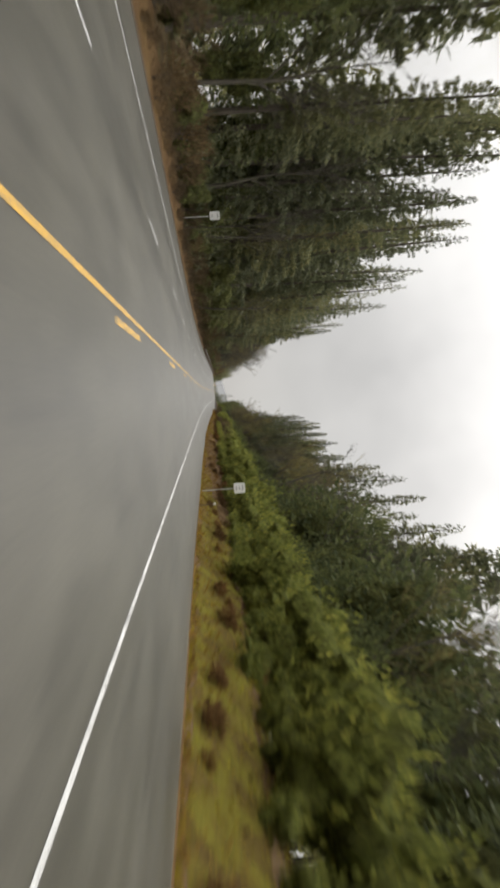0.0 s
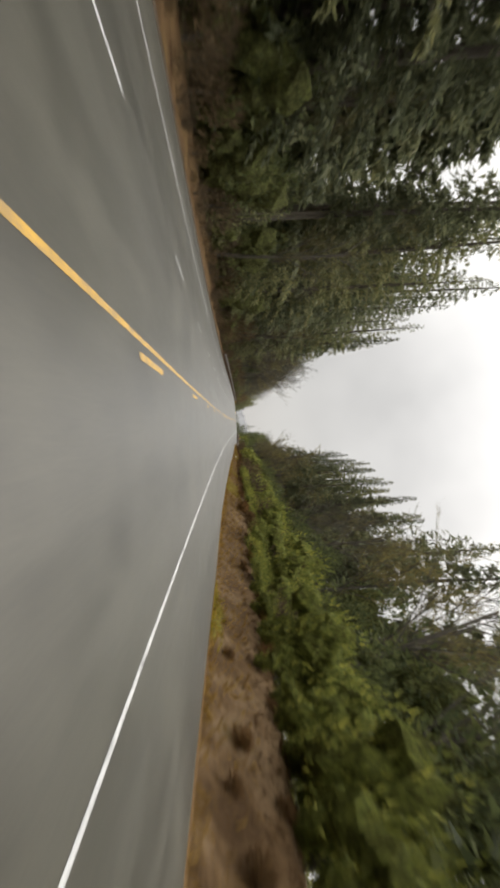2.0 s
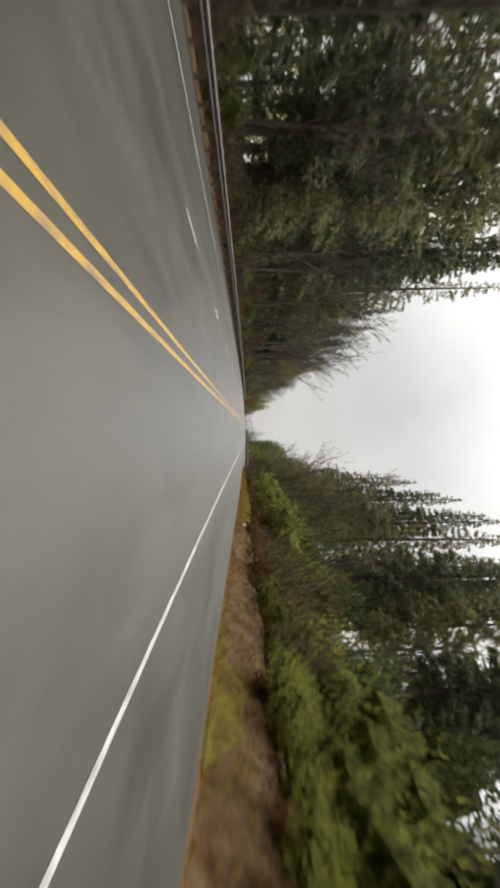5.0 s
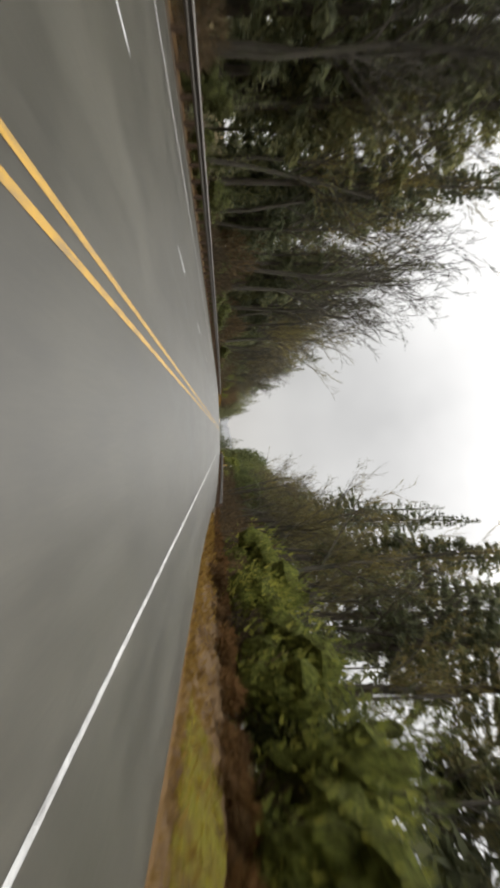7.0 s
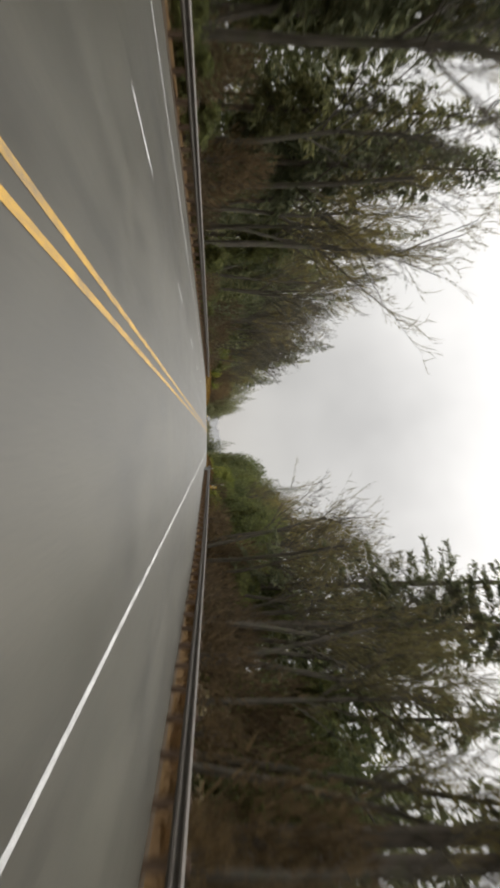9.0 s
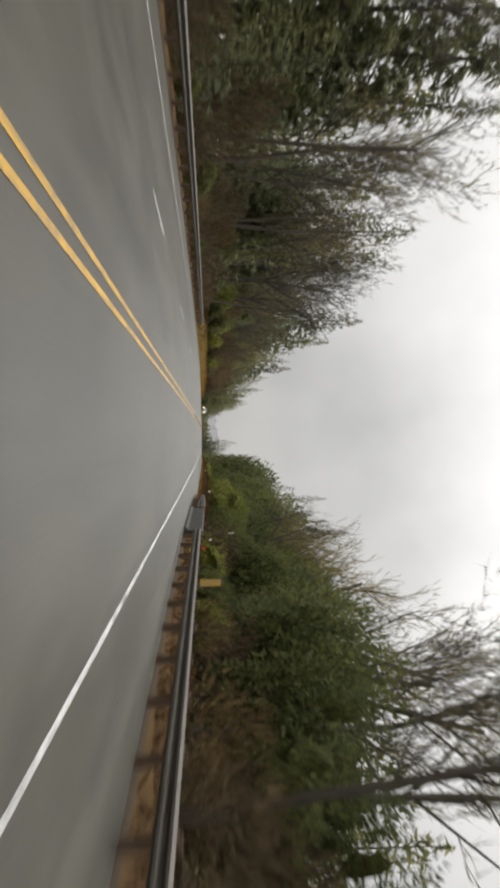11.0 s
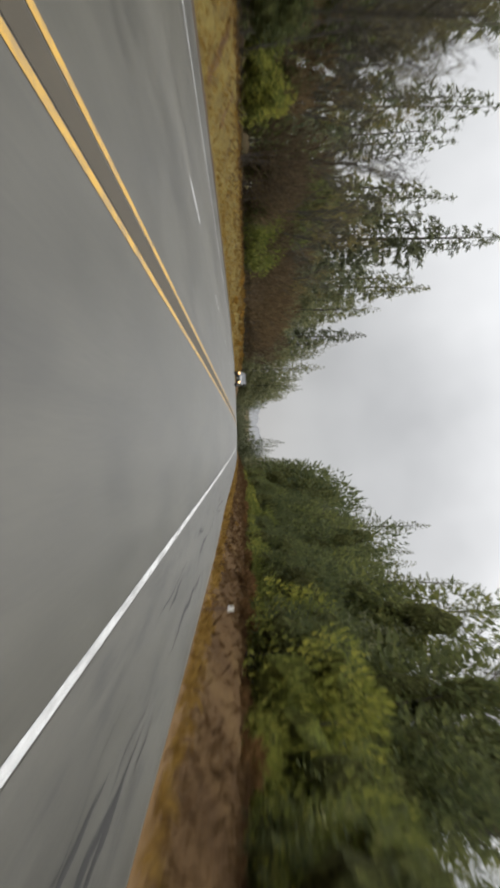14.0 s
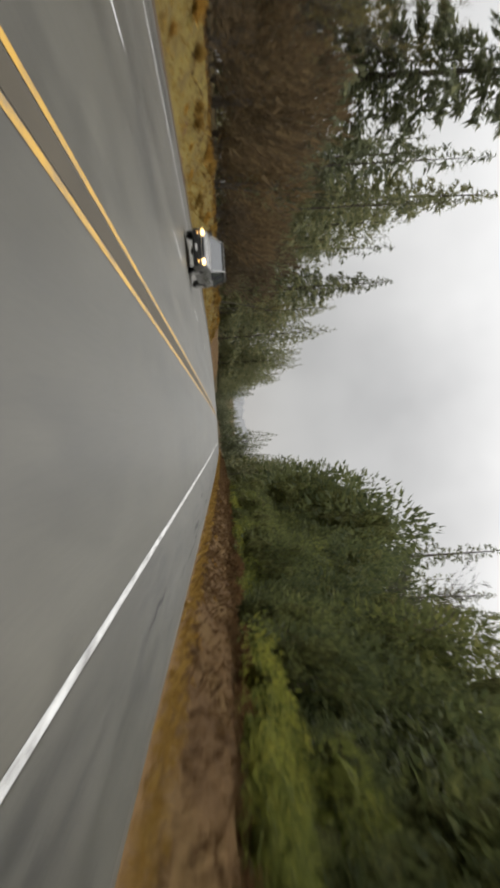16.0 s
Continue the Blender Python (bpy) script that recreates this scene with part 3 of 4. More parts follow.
# ---- plants: prototypes, each built once ----
def fir_parts(seed, leaves, size, height=42.0, bare=0.22, spread=4.6, trunk_r=0.42, branches=190):
    """A conifer: tapered trunk, and a crown of small needle sprays along drooping branches."""
    rng = random.Random(seed)
    tv, tf = [], []
    n, rings = 7, 9
    lean = (rng.uniform(-0.4, 0.4), rng.uniform(-0.4, 0.4))
    for k in range(rings):
        f = k / (rings - 1)
        r = trunk_r * (1 - f) ** 0.8 + 0.02 + (0.12 if k == 0 else 0)
        for i in range(n):
            a = 2 * math.pi * i / n
            tv.append((lean[0] * f * f + r * math.cos(a), lean[1] * f * f + r * math.sin(a), height * f - (0.6 if k == 0 else 0)))
    for k in range(rings - 1):
        for i in range(n):
            tf.append((k * n + i, k * n + (i + 1) % n, (k + 1) * n + (i + 1) % n, (k + 1) * n + i))
    cv, cf, arms = [], [], []
    for w in range(branches):
        f = bare + (1 - bare) * min(0.995, (w + rng.random()) / branches)
        ragged = 0.90 + 0.34 * noise.noise((seed * 3.1, f * 9, 0))
        taper = min(1.0, (1 - f) / 0.80) ** 0.95 * (0.6 + 0.4 * min(1, (f - bare) / 0.16)) * ragged
        reach = spread * taper * (0.52 + 0.56 * rng.random()) + 0.25
        arms.append((f, w * 2.39996 + rng.gauss(0, 0.6), reach, rng.uniform(0.0, 0.5) * (1.15 - 0.95 * f), rng.uniform(0.0, 0.45) * f))
    total = sum(a[2] ** 1.25 + 0.3 for a in arms)
    for f, a, reach, sag, rise in arms:
        out, side = Vector((math.cos(a), math.sin(a), 0)), Vector((-math.sin(a), math.cos(a), 0))
        base = Vector((lean[0] * f * f, lean[1] * f * f, height * f))
        for _ in range(max(3, round(leaves * (reach ** 1.25 + 0.3) / total))):
            u = 0.12 + 0.88 * rng.random() ** 0.7
            p = base + out * reach * u + side * rng.gauss(0, 0.15) * reach * (1.15 - u)
            p.z += reach * (rise * u - sag * u * u) + rng.gauss(-0.05, 0.16) * size
            g = (out * rng.uniform(0.1, 1.0) + side * rng.gauss(0, 0.65) + Vector((0, 0, rng.gauss(-0.28, 0.35)))).normalized()
            flat = g.cross(Vector((rng.gauss(0, 0.6), rng.gauss(0, 0.6), 1))).normalized()
            long = size * rng.uniform(0.5, 1.1) * (0.55 + 0.45 * min(1, reach / (0.6 * spread)))
            wide = long * rng.uniform(0.14, 0.27)
            c = len(cv)
            cv += [tuple(p - flat * wide), tuple(p + flat * wide), tuple(p + g * long)]
            cf.append((c, c + 1, c + 2))
    return mesh_of("trunk", tv, tf, FIRBARK), mesh_of("crown", cv, cf, FIR)


def limb(tv, tf, a, b, r0, r1, n=3):
    d = (b - a).normalized()
    u = d.orthogonal().normalized()
    v = d.cross(u)
    c = len(tv)
    for p, r in ((a, r0), (b, r1)):
        for i in range(n):
            t = 2 * math.pi * i / n
            tv.append(tuple(p + u * r * math.cos(t) + v * r * math.sin(t)))
    for i in range(n):
        tf.append((c + i, c + (i + 1) % n, c + n + (i + 1) % n, c + n + i))


def bare_parts(seed, height=22.0, trunk_r=0.24, fork=0.45, depth=4, kids=4, moss=0.0):
    """A leafless broad tree: trunk, limbs, and many fine twigs as the crown."""
    rng = random.Random(seed)
    tv, tf, cv, cf = [], [], [], []

    def twig(p, d, size):
        side = d.orthogonal().normalized()
        side.rotate(Matrix.Rotation(rng.uniform(0, 6.28), 3, d))
        w = 0.012 + size * 0.013
        e = p + d * size
        c = len(cv)
        cv.extend([tuple(p + side * w), tuple(p - side * w), tuple(e)])
        cf.append((c, c + 1, c + 2))

    def grow(p, d, size, r, level):
        steps = 3 if level == 0 else 2
        for k in range(steps):
            nd = (d + Vector((rng.gauss(0, 0.10), rng.gauss(0, 0.10), rng.gauss(0.03, 0.07)))).normalized()
            q = p + nd * size / steps
            r2 = r * (0.80 if level == 0 else 0.68)
            if level < depth - 1:
                limb(tv, tf, p, q, r, r2, 6 if level == 0 else 3)
            else:
                twig(p, nd, size / steps * 1.15)
                for _ in range(2 + (k == 1)):
                    t = rng.random()
                    td = (nd + Vector((rng.gauss(0, 0.55), rng.gauss(0, 0.55), rng.gauss(0.3, 0.4)))).normalized()
                    twig(p + (q - p) * t, td, size * rng.uniform(0.25, 0.7))
            if level < depth - 1 and (level > 0 or k > 0):
                for _ in range(kids + 1 if level == 0 else kids - 1):
                    sp = Vector((rng.gauss(0, 1), rng.gauss(0, 1), rng.gauss(0.25, 0.4))).normalized()
                    bd = (nd * rng.uniform(0.6, 1.1) + sp * rng.uniform(0.55, 0.95)).normalized()
                    bd.z = abs(bd.z) + 0.15
                    t = rng.uniform(0.25, 1.0)
                    grow(p + (q - p) * t, bd, size * (rng.uniform(0.28, 0.46) if level == 0 else rng.uniform(0.36, 0.54)), max(0.014, r2 * 0.52), level + 1)
            p, d, r = q, nd, r2

    grow(Vector((0, 0, -0.5)), Vector((rng.uniform(-0.07, 0.07), rng.uniform(-0.07, 0.07), 1)), height * 0.72, trunk_r, 0)
    return mesh_of("trunk", tv, tf, ALDERBARK), mesh_of("crown", cv, cf, MOSS if moss else ALDERBARK)


def core_faces():
    """The twenty faces of an icosahedron, in the order in which core() lists its corners."""
    g = (1 + 5 ** 0.5) / 2
    base = [Vector(p) for a, b in ((-1, g), (1, g), (-1, -g), (1, -g)) for p in ((a, b, 0), (0, a, b), (b, 0, a))]
    near = [[(p - q).length < 2.1 for q in base] for p in base]
    return [(i, j, k) for i in range(12) for j in range(i) for k in range(j) if near[i][j] and near[j][k] and near[i][k]]


CORE_FACES = core_faces()


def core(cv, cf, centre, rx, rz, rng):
    """A small uneven hull added inside a bush, so that no light passes straight through it."""
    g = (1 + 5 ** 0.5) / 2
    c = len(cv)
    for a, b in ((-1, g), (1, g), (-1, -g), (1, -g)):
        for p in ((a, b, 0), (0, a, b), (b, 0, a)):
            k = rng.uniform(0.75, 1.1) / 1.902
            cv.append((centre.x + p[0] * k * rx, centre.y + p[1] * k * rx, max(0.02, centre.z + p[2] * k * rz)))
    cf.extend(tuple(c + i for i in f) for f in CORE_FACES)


def shrub_mesh(seed, material, blades=420, height=4.0, width=1.9, blade=0.55, droop=0.25, floor=0.05, upright=0.0, thin=1.0, inner=0.66):
    """A dense shrub: clusters of small leaf blades on an uneven dome. upright: how far the blades stand up as stems do."""
    rng = random.Random(seed)
    lobes = [(Vector((rng.uniform(-1, 1) * width * 0.55, rng.uniform(-1, 1) * width * 0.55, height * rng.uniform(0.25, 0.68))), width * rng.uniform(0.35, 0.7), height * rng.uniform(0.2, 0.36)) for _ in range(11)]
    cv, cf = [], []
    # added filler hulls, whose colour carries the shade inside the shrub
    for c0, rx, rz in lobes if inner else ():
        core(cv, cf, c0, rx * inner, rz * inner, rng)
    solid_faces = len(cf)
    for k in range(blades):
        c0, rx, rz = lobes[k % len(lobes)]
        d = Vector((rng.gauss(0, 1), rng.gauss(0, 1), rng.gauss(0.25, 1))).normalized()
        p = c0 + Vector((d.x * rx, d.y * rx, d.z * rz)) * rng.uniform(0.72, 1.08)
        p.z = max(p.z, floor)
        g = (d * (1 - upright) + Vector((0, 0, rng.uniform(0.2, 0.9) - droop + 1.3 * upright)) + Vector((rng.gauss(0, 0.3), rng.gauss(0, 0.3), 0)) * upright).normalized()
        side = g.cross(Vector((rng.gauss(0, 1), rng.gauss(0, 1), rng.gauss(0, 1)))).normalized()
        size = blade * rng.uniform(0.5, 1.4)
        w = size * rng.uniform(0.16, 0.34) * thin
        c = len(cv)
        cv += [tuple(p - side * w), tuple(p + side * w), tuple(p + g * size)]
        cf.append((c, c + 1, c + 2))
    me = mesh_of("foliage", cv, cf, material)
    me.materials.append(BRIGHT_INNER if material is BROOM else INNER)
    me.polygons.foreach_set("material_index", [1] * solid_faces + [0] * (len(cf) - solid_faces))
    return me


def plant(name, label, category, meshes, group):
    ob = thing(name, label, category, group=group)
    for nm, me in meshes:
        piece(nm, me, ob)
    return ob


def stem_mesh(seed, height):
    """Several stems that rise from one foot."""
    rng = random.Random(seed)
    n = 5
    r = 0.05 + height * 0.012
    tv = [(r * math.cos(2 * math.pi * i / n), r * math.sin(2 * math.pi * i / n), -0.3) for i in range(n)]
    tf = []
    for _ in range(4):
        a, out = rng.uniform(0, 6.28), height * rng.uniform(0.05, 0.22)
        top = height * rng.uniform(0.6, 0.9)
        last = 0
        for f, w in ((0.4, 0.7), (1.0, 0.22)):
            c = len(tv)
            bow = out * f ** 0.7
            tv += [(bow * math.cos(a) + r * w * math.cos(2 * math.pi * i / n), bow * math.sin(a) + r * w * math.sin(2 * math.pi * i / n), top * f) for i in range(n)]
            tf += [(last + i, last + (i + 1) % n, c + (i + 1) % n, c + i) for i in range(n)]
            last = c
    return mesh_of("stem", tv, tf, FIRBARK)


FIRS = [plant("fir_tree", "tall dark green Douglas fir with drooping branches", "conifer tree", zip(("trunk", "crown"), fir_parts(s, 11500, 0.68, bare=b, spread=w, branches=190)), "roadside forest") for s, b, w in ((1, 0.12, 6.6), (2, 0.30, 5.6), (3, 0.06, 7.2))]
MID_FIRS = {ob: [me for me in fir_parts(s, 5400, 1.12, bare=b, spread=w, branches=170)] for ob, (s, b, w) in zip(FIRS, ((1, 0.12, 6.6), (2, 0.30, 5.6), (3, 0.06, 7.2)))}
FAR_FIRS = [plant("fir_tree", "tall dark green fir deeper in the forest", "conifer tree", zip(("trunk", "crown"), fir_parts(s, 5000, 1.35, bare=b, spread=w, branches=160)), "roadside forest") for s, b, w in ((11, 0.10, 7.0), (12, 0.20, 6.2))]
FATS = [plant("fir_tree", "broad dense conical dark green fir", "conifer tree", zip(("trunk", "crown"), fir_parts(s, 9500, 1.3, bare=b, spread=w, branches=190)), "roadside forest") for s, b, w in ((13, 0.03, 10.5), (14, 0.05, 9.0))]
YOUNG = [plant("young_fir", "young bushy green fir", "conifer tree", zip(("trunk", "crown"), fir_parts(s, 1300, 0.42, height=9.0, bare=0.03, spread=2.5, trunk_r=0.11, branches=110)), "roadside young trees") for s in (21, 22)]
for ob in YOUNG:
    ob.children[1].data.materials[0] = CEDAR
BARE = [plant("alder_tree", "leafless grey alder with fine mossy twigs", "deciduous tree", zip(("trunk", "crown"), bare_parts(s, moss=mo)), "leafless trees") for s, mo in ((31, 0), (32, 1), (33, 0), (34, 1))]
BROOMS = [plant("shrub", "dense bright green evergreen shrub", "shrub", (("stem", stem_mesh(s, 3)), ("foliage", shrub_mesh(s, BROOM, 3300, blade=0.19, upright=0.45, thin=0.7))), "roadside shrubs") for s in (41, 42, 43)]
BACK_BROOMS = [plant("shrub", "tall green evergreen shrub on the slope", "shrub", (("stem", stem_mesh(s, 3)), ("foliage", shrub_mesh(s, BROOM, 2600, blade=0.21, upright=0.4, thin=0.8))), "roadside shrubs") for s in (44, 45)]
EDGE_BROOMS = [plant("shrub", "low spreading green shrub on the brow of the bank", "shrub", (("stem", stem_mesh(s, 1.4)), ("foliage", shrub_mesh(s, BROOM, 1900, 2.4, 2.3, 0.20, 0.4, upright=0.5, thin=0.7, inner=0.42))), "roadside shrubs") for s in (46, 47, 48)]
CEDARS = [plant("shrub", "dense dark green evergreen shrub", "shrub", (("stem", stem_mesh(s, 3)), ("foliage", shrub_mesh(s, CEDAR, 3000, 5.0, 1.8, 0.22, 0.6, upright=0.3, thin=0.8))), "roadside shrubs") for s in (51, 52)]
CLUMPS = [plant("bracken_clump", "low clump of dead rust-brown bracken", "plant", (("frond", shrub_mesh(s, BRACKEN, 420, 0.8, 0.58, 0.24, 0.1, thin=0.7, inner=0)),), "bracken clumps") for s in (91, 92)]
TUSSOCKS = [plant("grass_tussock", "tawny tussock of dead grass", "plant", (("blade", shrub_mesh(s, STRAW, 300, 0.7, 0.6, 0.42, -0.3, thin=0.5, inner=0)),), "grass tussocks") for s in (95, 96)]
TALLS = [plant("evergreen_tree", "tall rounded dark green evergreen tree", "tree", (("trunk", stem_mesh(s, 8)), ("crown", shrub_mesh(s, CEDAR, 3100, 13.0, 3.6, 0.44, 0.6, thin=0.95, inner=0.38))), "roadside evergreens") for s in (81, 82)]
BIGS = [plant("evergreen_tree", "large bushy dark green tree above the bank", "tree", (("trunk", stem_mesh(s, 12)), ("crown", shrub_mesh(s, CEDAR, 3600, 20.0, 4.2, 0.56, 0.6, thin=0.95, inner=0.38))), "roadside evergreens") for s in (83, 84)]
THICKETS = [plant("thicket", "brown leafless undergrowth thicket", "shrub", (("stem", stem_mesh(s, 2)), ("foliage", shrub_mesh(s, BRUSH, 700, 2.6, 1.7, 0.36, 0.1, upright=0.3, thin=0.4, inner=0))), "undergrowth") for s in (61, 62)]
BIG_THICKETS = [plant("thicket", "tall tangled thicket of brown leafless branches", "shrub", (("stem", stem_mesh(s, 5)), ("foliage", shrub_mesh(s, BRUSH, 1500, 7.0, 3.0, 0.62, 0.0, upright=0.3, thin=0.35, inner=0))), "undergrowth") for s in (63, 64)]
LOW_FIR = fir_parts(15, 1050, 2.1, bare=0.05, spread=7.0, trunk_r=0.25, branches=120)
LOW_FAT = fir_parts(17, 2500, 1.7, bare=0.03, spread=9.5, trunk_r=0.25, branches=120)
LOWEST_FIR = fir_parts(16, 170, 4.2, bare=0.05, spread=7.5, branches=48)
LOW_SHRUBS = {"shrub": shrub_mesh(57, CEDAR, 420, 4.4, 1.9, 0.24, 0.5, upright=0.3, thin=0.8, inner=0.72), "broom": shrub_mesh(59, BROOM, 560, 4.4, 1.9, 0.26, 0.4, upright=0.45, thin=0.75, inner=0.74), "evergreen_tree": shrub_mesh(58, CEDAR, 1300, 13.0, 3.6, 0.44, 0.6, inner=0.46)}
PR = random.Random(7)
STAND = []
TOP = {ob: max(v.co.z for c in ob.children for v in c.data.vertices) for ob in FIRS + FAR_FIRS + FATS + EDGE_BROOMS + BIG_THICKETS + YOUNG + BARE + BROOMS + BACK_BROOMS + CEDARS + THICKETS + TALLS + BIGS + CLUMPS + TUSSOCKS}
LOW_TOP = {"far_forest": 42.0, "far_undergrowth": max(v.co.z for v in LOW_SHRUBS["shrub"].vertices), "far_evergreens": max(v.co.z for v in LOW_SHRUBS["evergreen_tree"].vertices)}


def put(ob, x, s, size, sink=0.15):
    """Note a plant of that height to stand at (x, s)."""
    m = Matrix.Translation((x, s, ground_z(x, s) - sink)) @ Euler((PR.uniform(-0.03, 0.03), PR.uniform(-0.03, 0.03), PR.uniform(0, 6.28))).to_matrix().to_4x4()
    STAND.append((ob, x, s, m, size / TOP[ob]))


def joined(name, entries, meshes, label, category):
    """One mesh of many far plants: meshes is a list of (mesh, material)."""
    verts, faces, mats = [], [], []
    for me, k in meshes:
        co = np.empty(len(me.vertices) * 3)
        me.vertices.foreach_get("co", co)
        co = co.reshape(-1, 3)
        poly = [tuple(p.vertices) for p in me.polygons]
        for ob, x, s, m, size in entries:
            mm = np.array(m)
            at = len(verts)
            verts.extend(map(tuple, (co * size * (TOP[ob] / LOW_TOP[name] if ob else 1.0)) @ mm[:3, :3].T + mm[:3, 3]))
            faces.extend(tuple(i + at for i in f) for f in poly)
            mats.extend([k + p.material_index for p in me.polygons])
    me = bpy.data.meshes.new(name)
    me.from_pydata(verts, [], faces)
    for src, k in meshes:
        for mat in src.materials:
            me.materials.append(mat)
    me.polygons.foreach_set("material_index", mats)
    return tagged(piece(name, me), label, category, kind="stuff")


def stand_all():
    """Build the plants: those that the road passes nearest as things of their own, the others joined."""
    used, rest = set(), {"fir_tree": [], "shrub": [], "evergreen_tree": []}
    for kind, most in (("fir_tree", 125), ("shrub", 185), ("young_fir", 300), ("alder_tree", 300), ("thicket", 300), ("evergreen_tree", 120), ("bracken_clump", 300), ("grass_tussock", 300)):
        mine = [e for e in STAND if e[0].name.split(".")[0] == kind]
        mine.sort(key=lambda e: abs(e[1]) + max(0.0, e[2] - 520) * 0.4 - (8 if 376 < e[2] < 560 else 0) - (70 if e[4] * TOP[e[0]] > 39.5 and e[2] > 480 else 0))
        if kind in rest:
            rest[kind] = mine[most:]
        for k, (ob, x, s, m, size) in enumerate(mine[:most]):
            mids = MID_FIRS.get(ob) if k >= 48 else None
            if ob in used or mids:
                ob = copy_thing(ob, m)
            used.add(ob)
            for mesh, child in zip(mids or (), ob.children):
                child.data = mesh
            ob.matrix_basis = m @ Matrix.Scale(size, 4)
    broad = [e for e in rest["fir_tree"] if e[0] in FATS]
    slim = [e for e in rest["fir_tree"] if e[0] not in FATS]
    joined("far_forest", broad, [(LOW_FAT[1], 0), (LOW_FAT[0], 1)], "broad dark conifers where the road climbs away", "forest")
    joined("far_forest", slim, [(LOW_FIR[1], 0), (LOW_FIR[0], 1)], "dark conifer forest further back from the road", "forest")
    joined("far_evergreens", rest["evergreen_tree"], [(LOW_SHRUBS["evergreen_tree"], 0)], "dark green bushy trees further back on the slope", "forest")
    broom = [e for e in rest["shrub"] if e[0] in BROOMS + BACK_BROOMS + EDGE_BROOMS]
    dark = [e for e in rest["shrub"] if e[0] in CEDARS]
    joined("far_undergrowth", broom, [(LOW_SHRUBS["broom"], 0)], "bright green shrubs covering the slope behind", "undergrowth")
    joined("far_undergrowth", dark, [(LOW_SHRUBS["shrub"], 0)], "green undergrowth further back among the trees", "undergrowth")


def row(kinds, s0, s1, step, x0, x1, h0, h1):
    """Scatter plants along a stretch of one side, with heights from h0 to h1."""
    s = s0
    while s < s1:
        at = s + PR.uniform(-0.4, 0.4) * step
        put(PR.choice(kinds), PR.uniform(x0, x1) + bend(at), at, PR.uniform(h0, h1))
        s += step * PR.uniform(0.7, 1.3)


# left side: tall firs, then leafless trees behind the rail, then shrubs before distant firs
row(FIRS, 16, 60, 6.0, -22, -17, 25, 33)
row(FIRS, 60, 100, 6.0, -22, -17, 30, 38)
row(FIRS, 96, 250, 7.0, -22, -16.5, 38, 47)
row(FAR_FIRS, 50, 262, 10, -32, -22, 34, 44)
row(FAR_FIRS, 0, 60, 14, -36, -26, 22, 30)
row(BARE, 4, 245, 12, -18, -15, 12, 22)
row(TALLS, 14, 110, 9, -25, -20, 8, 13)
row(CEDARS + THICKETS, 0, 400, 5.5, -20, -15.5, 1.6, 3.6)
row(TALLS, 240, 420, 16, -28, -20, 8, 13)
row(BARE, 196, 250, 8, -17, -14.5, 14, 22)
row(BARE, 236, 320, 5.0, -22, -14.5, 22, 31)
row(BIG_THICKETS, 170, 400, 10, -22, -17, 4, 8)
row(FIRS[1:2] + FAR_FIRS, 246, 326, 6.5, -27, -18.5, 29, 36)
row(BARE, 320, 404, 5.4, -21, -14.5, 19, 25)
row(BARE, 404, 450, 6, -26, -19, 12, 18)
row(FAR_FIRS, 255, 320, 7, -36, -28, 26, 33)
row(FAR_FIRS, 320, 410, 4.6, -32, -20, 24, 30)
row(YOUNG, 255, 430, 9, -26, -17, 7, 13)
row(FAR_FIRS, 400, 640, 7, -48, -32, 28, 40)
row(BARE, 405, 520, 6.5, -28, -18, 11, 15)
row(TALLS, 425, 490, 12, -30, -20, 8, 12)
row(CEDARS + BACK_BROOMS, 408, 486, 2.8, -22, -16, 3, 6)
row(THICKETS, 484, 600, 3.4, -22, -15.5, 2.5, 5)
row(BARE, 486, 620, 6, -30, -18, 8, 14)
row(FATS, 545, 660, 7, -32, -18, 22, 30)
row(FATS, 640, 720, 5, -22, -15, 20, 26)
for k in range(34):
    put(FAR_FIRS[k % 2], PR.uniform(-30, -12.5), PR.uniform(720, 800), PR.uniform(14, 20))
row(FAR_FIRS, 640, 720, 10, -60, -34, 30, 38)
put(FATS[0], -38, 538, 54)
put(FATS[1], -38, 575, 50)
put(FATS[1], -29, 608, 40)

# right side
row(TALLS, -2, 48, 7, 17, 21, 9, 13)
row(BARE[1::2], 374, 424, 13, 17, 22, 16, 24)
row(BIGS, 374, 414, 6, 16.5, 21, 11, 16)
row(BIGS, 8, 70, 9, 19, 25, 14, 18)
row(BROOMS, -4, 90, 2.1, 10.8, 14.0, 3.0, 5.5)
row(BROOMS + THICKETS[:1], 90, 205, 2.2, 11.2, 14.0, 2.4, 5.0)
row(BACK_BROOMS, -4, 215, 2.8, 13.8, 18, 4.5, 7)
row(TALLS, 0, 225, 11.0, 16.5, 21, 8, 11)
row(FAR_FIRS, 90, 190, 10, 22, 33, 36, 45)
row(FAR_FIRS, 22, 92, 8, 21, 27, 22, 30)
row(BARE, 60, 200, 9, 18, 24, 18, 28)
row(FIRS[1:2], 190, 262, 6.0, 17, 30, 35, 44)
row(BARE, 10, 240, 13, 18, 24, 18, 27)
row(FAR_FIRS, 15, 100, 8.0, 23, 36, 33, 42)
row(BROOMS, 205, 262, 3.2, 10.8, 14, 4, 7)
row(YOUNG + TALLS, 205, 262, 6.0, 13, 17, 7, 10)
row(THICKETS, 180, 400, 3.4, 10.5, 16, 1.8, 4.5)
row(BIG_THICKETS, 262, 376, 6.0, 13, 21, 5, 9)
row(BARE, 240, 330, 6.0, 12.5, 22, 19, 30)
row(BARE[1::2], 262, 330, 5.0, 11.5, 16, 14, 24)
row(TALLS, 264, 304, 6, 19, 25, 9, 14)
row(TALLS, 468, 502, 5, 15, 18, 11, 14)
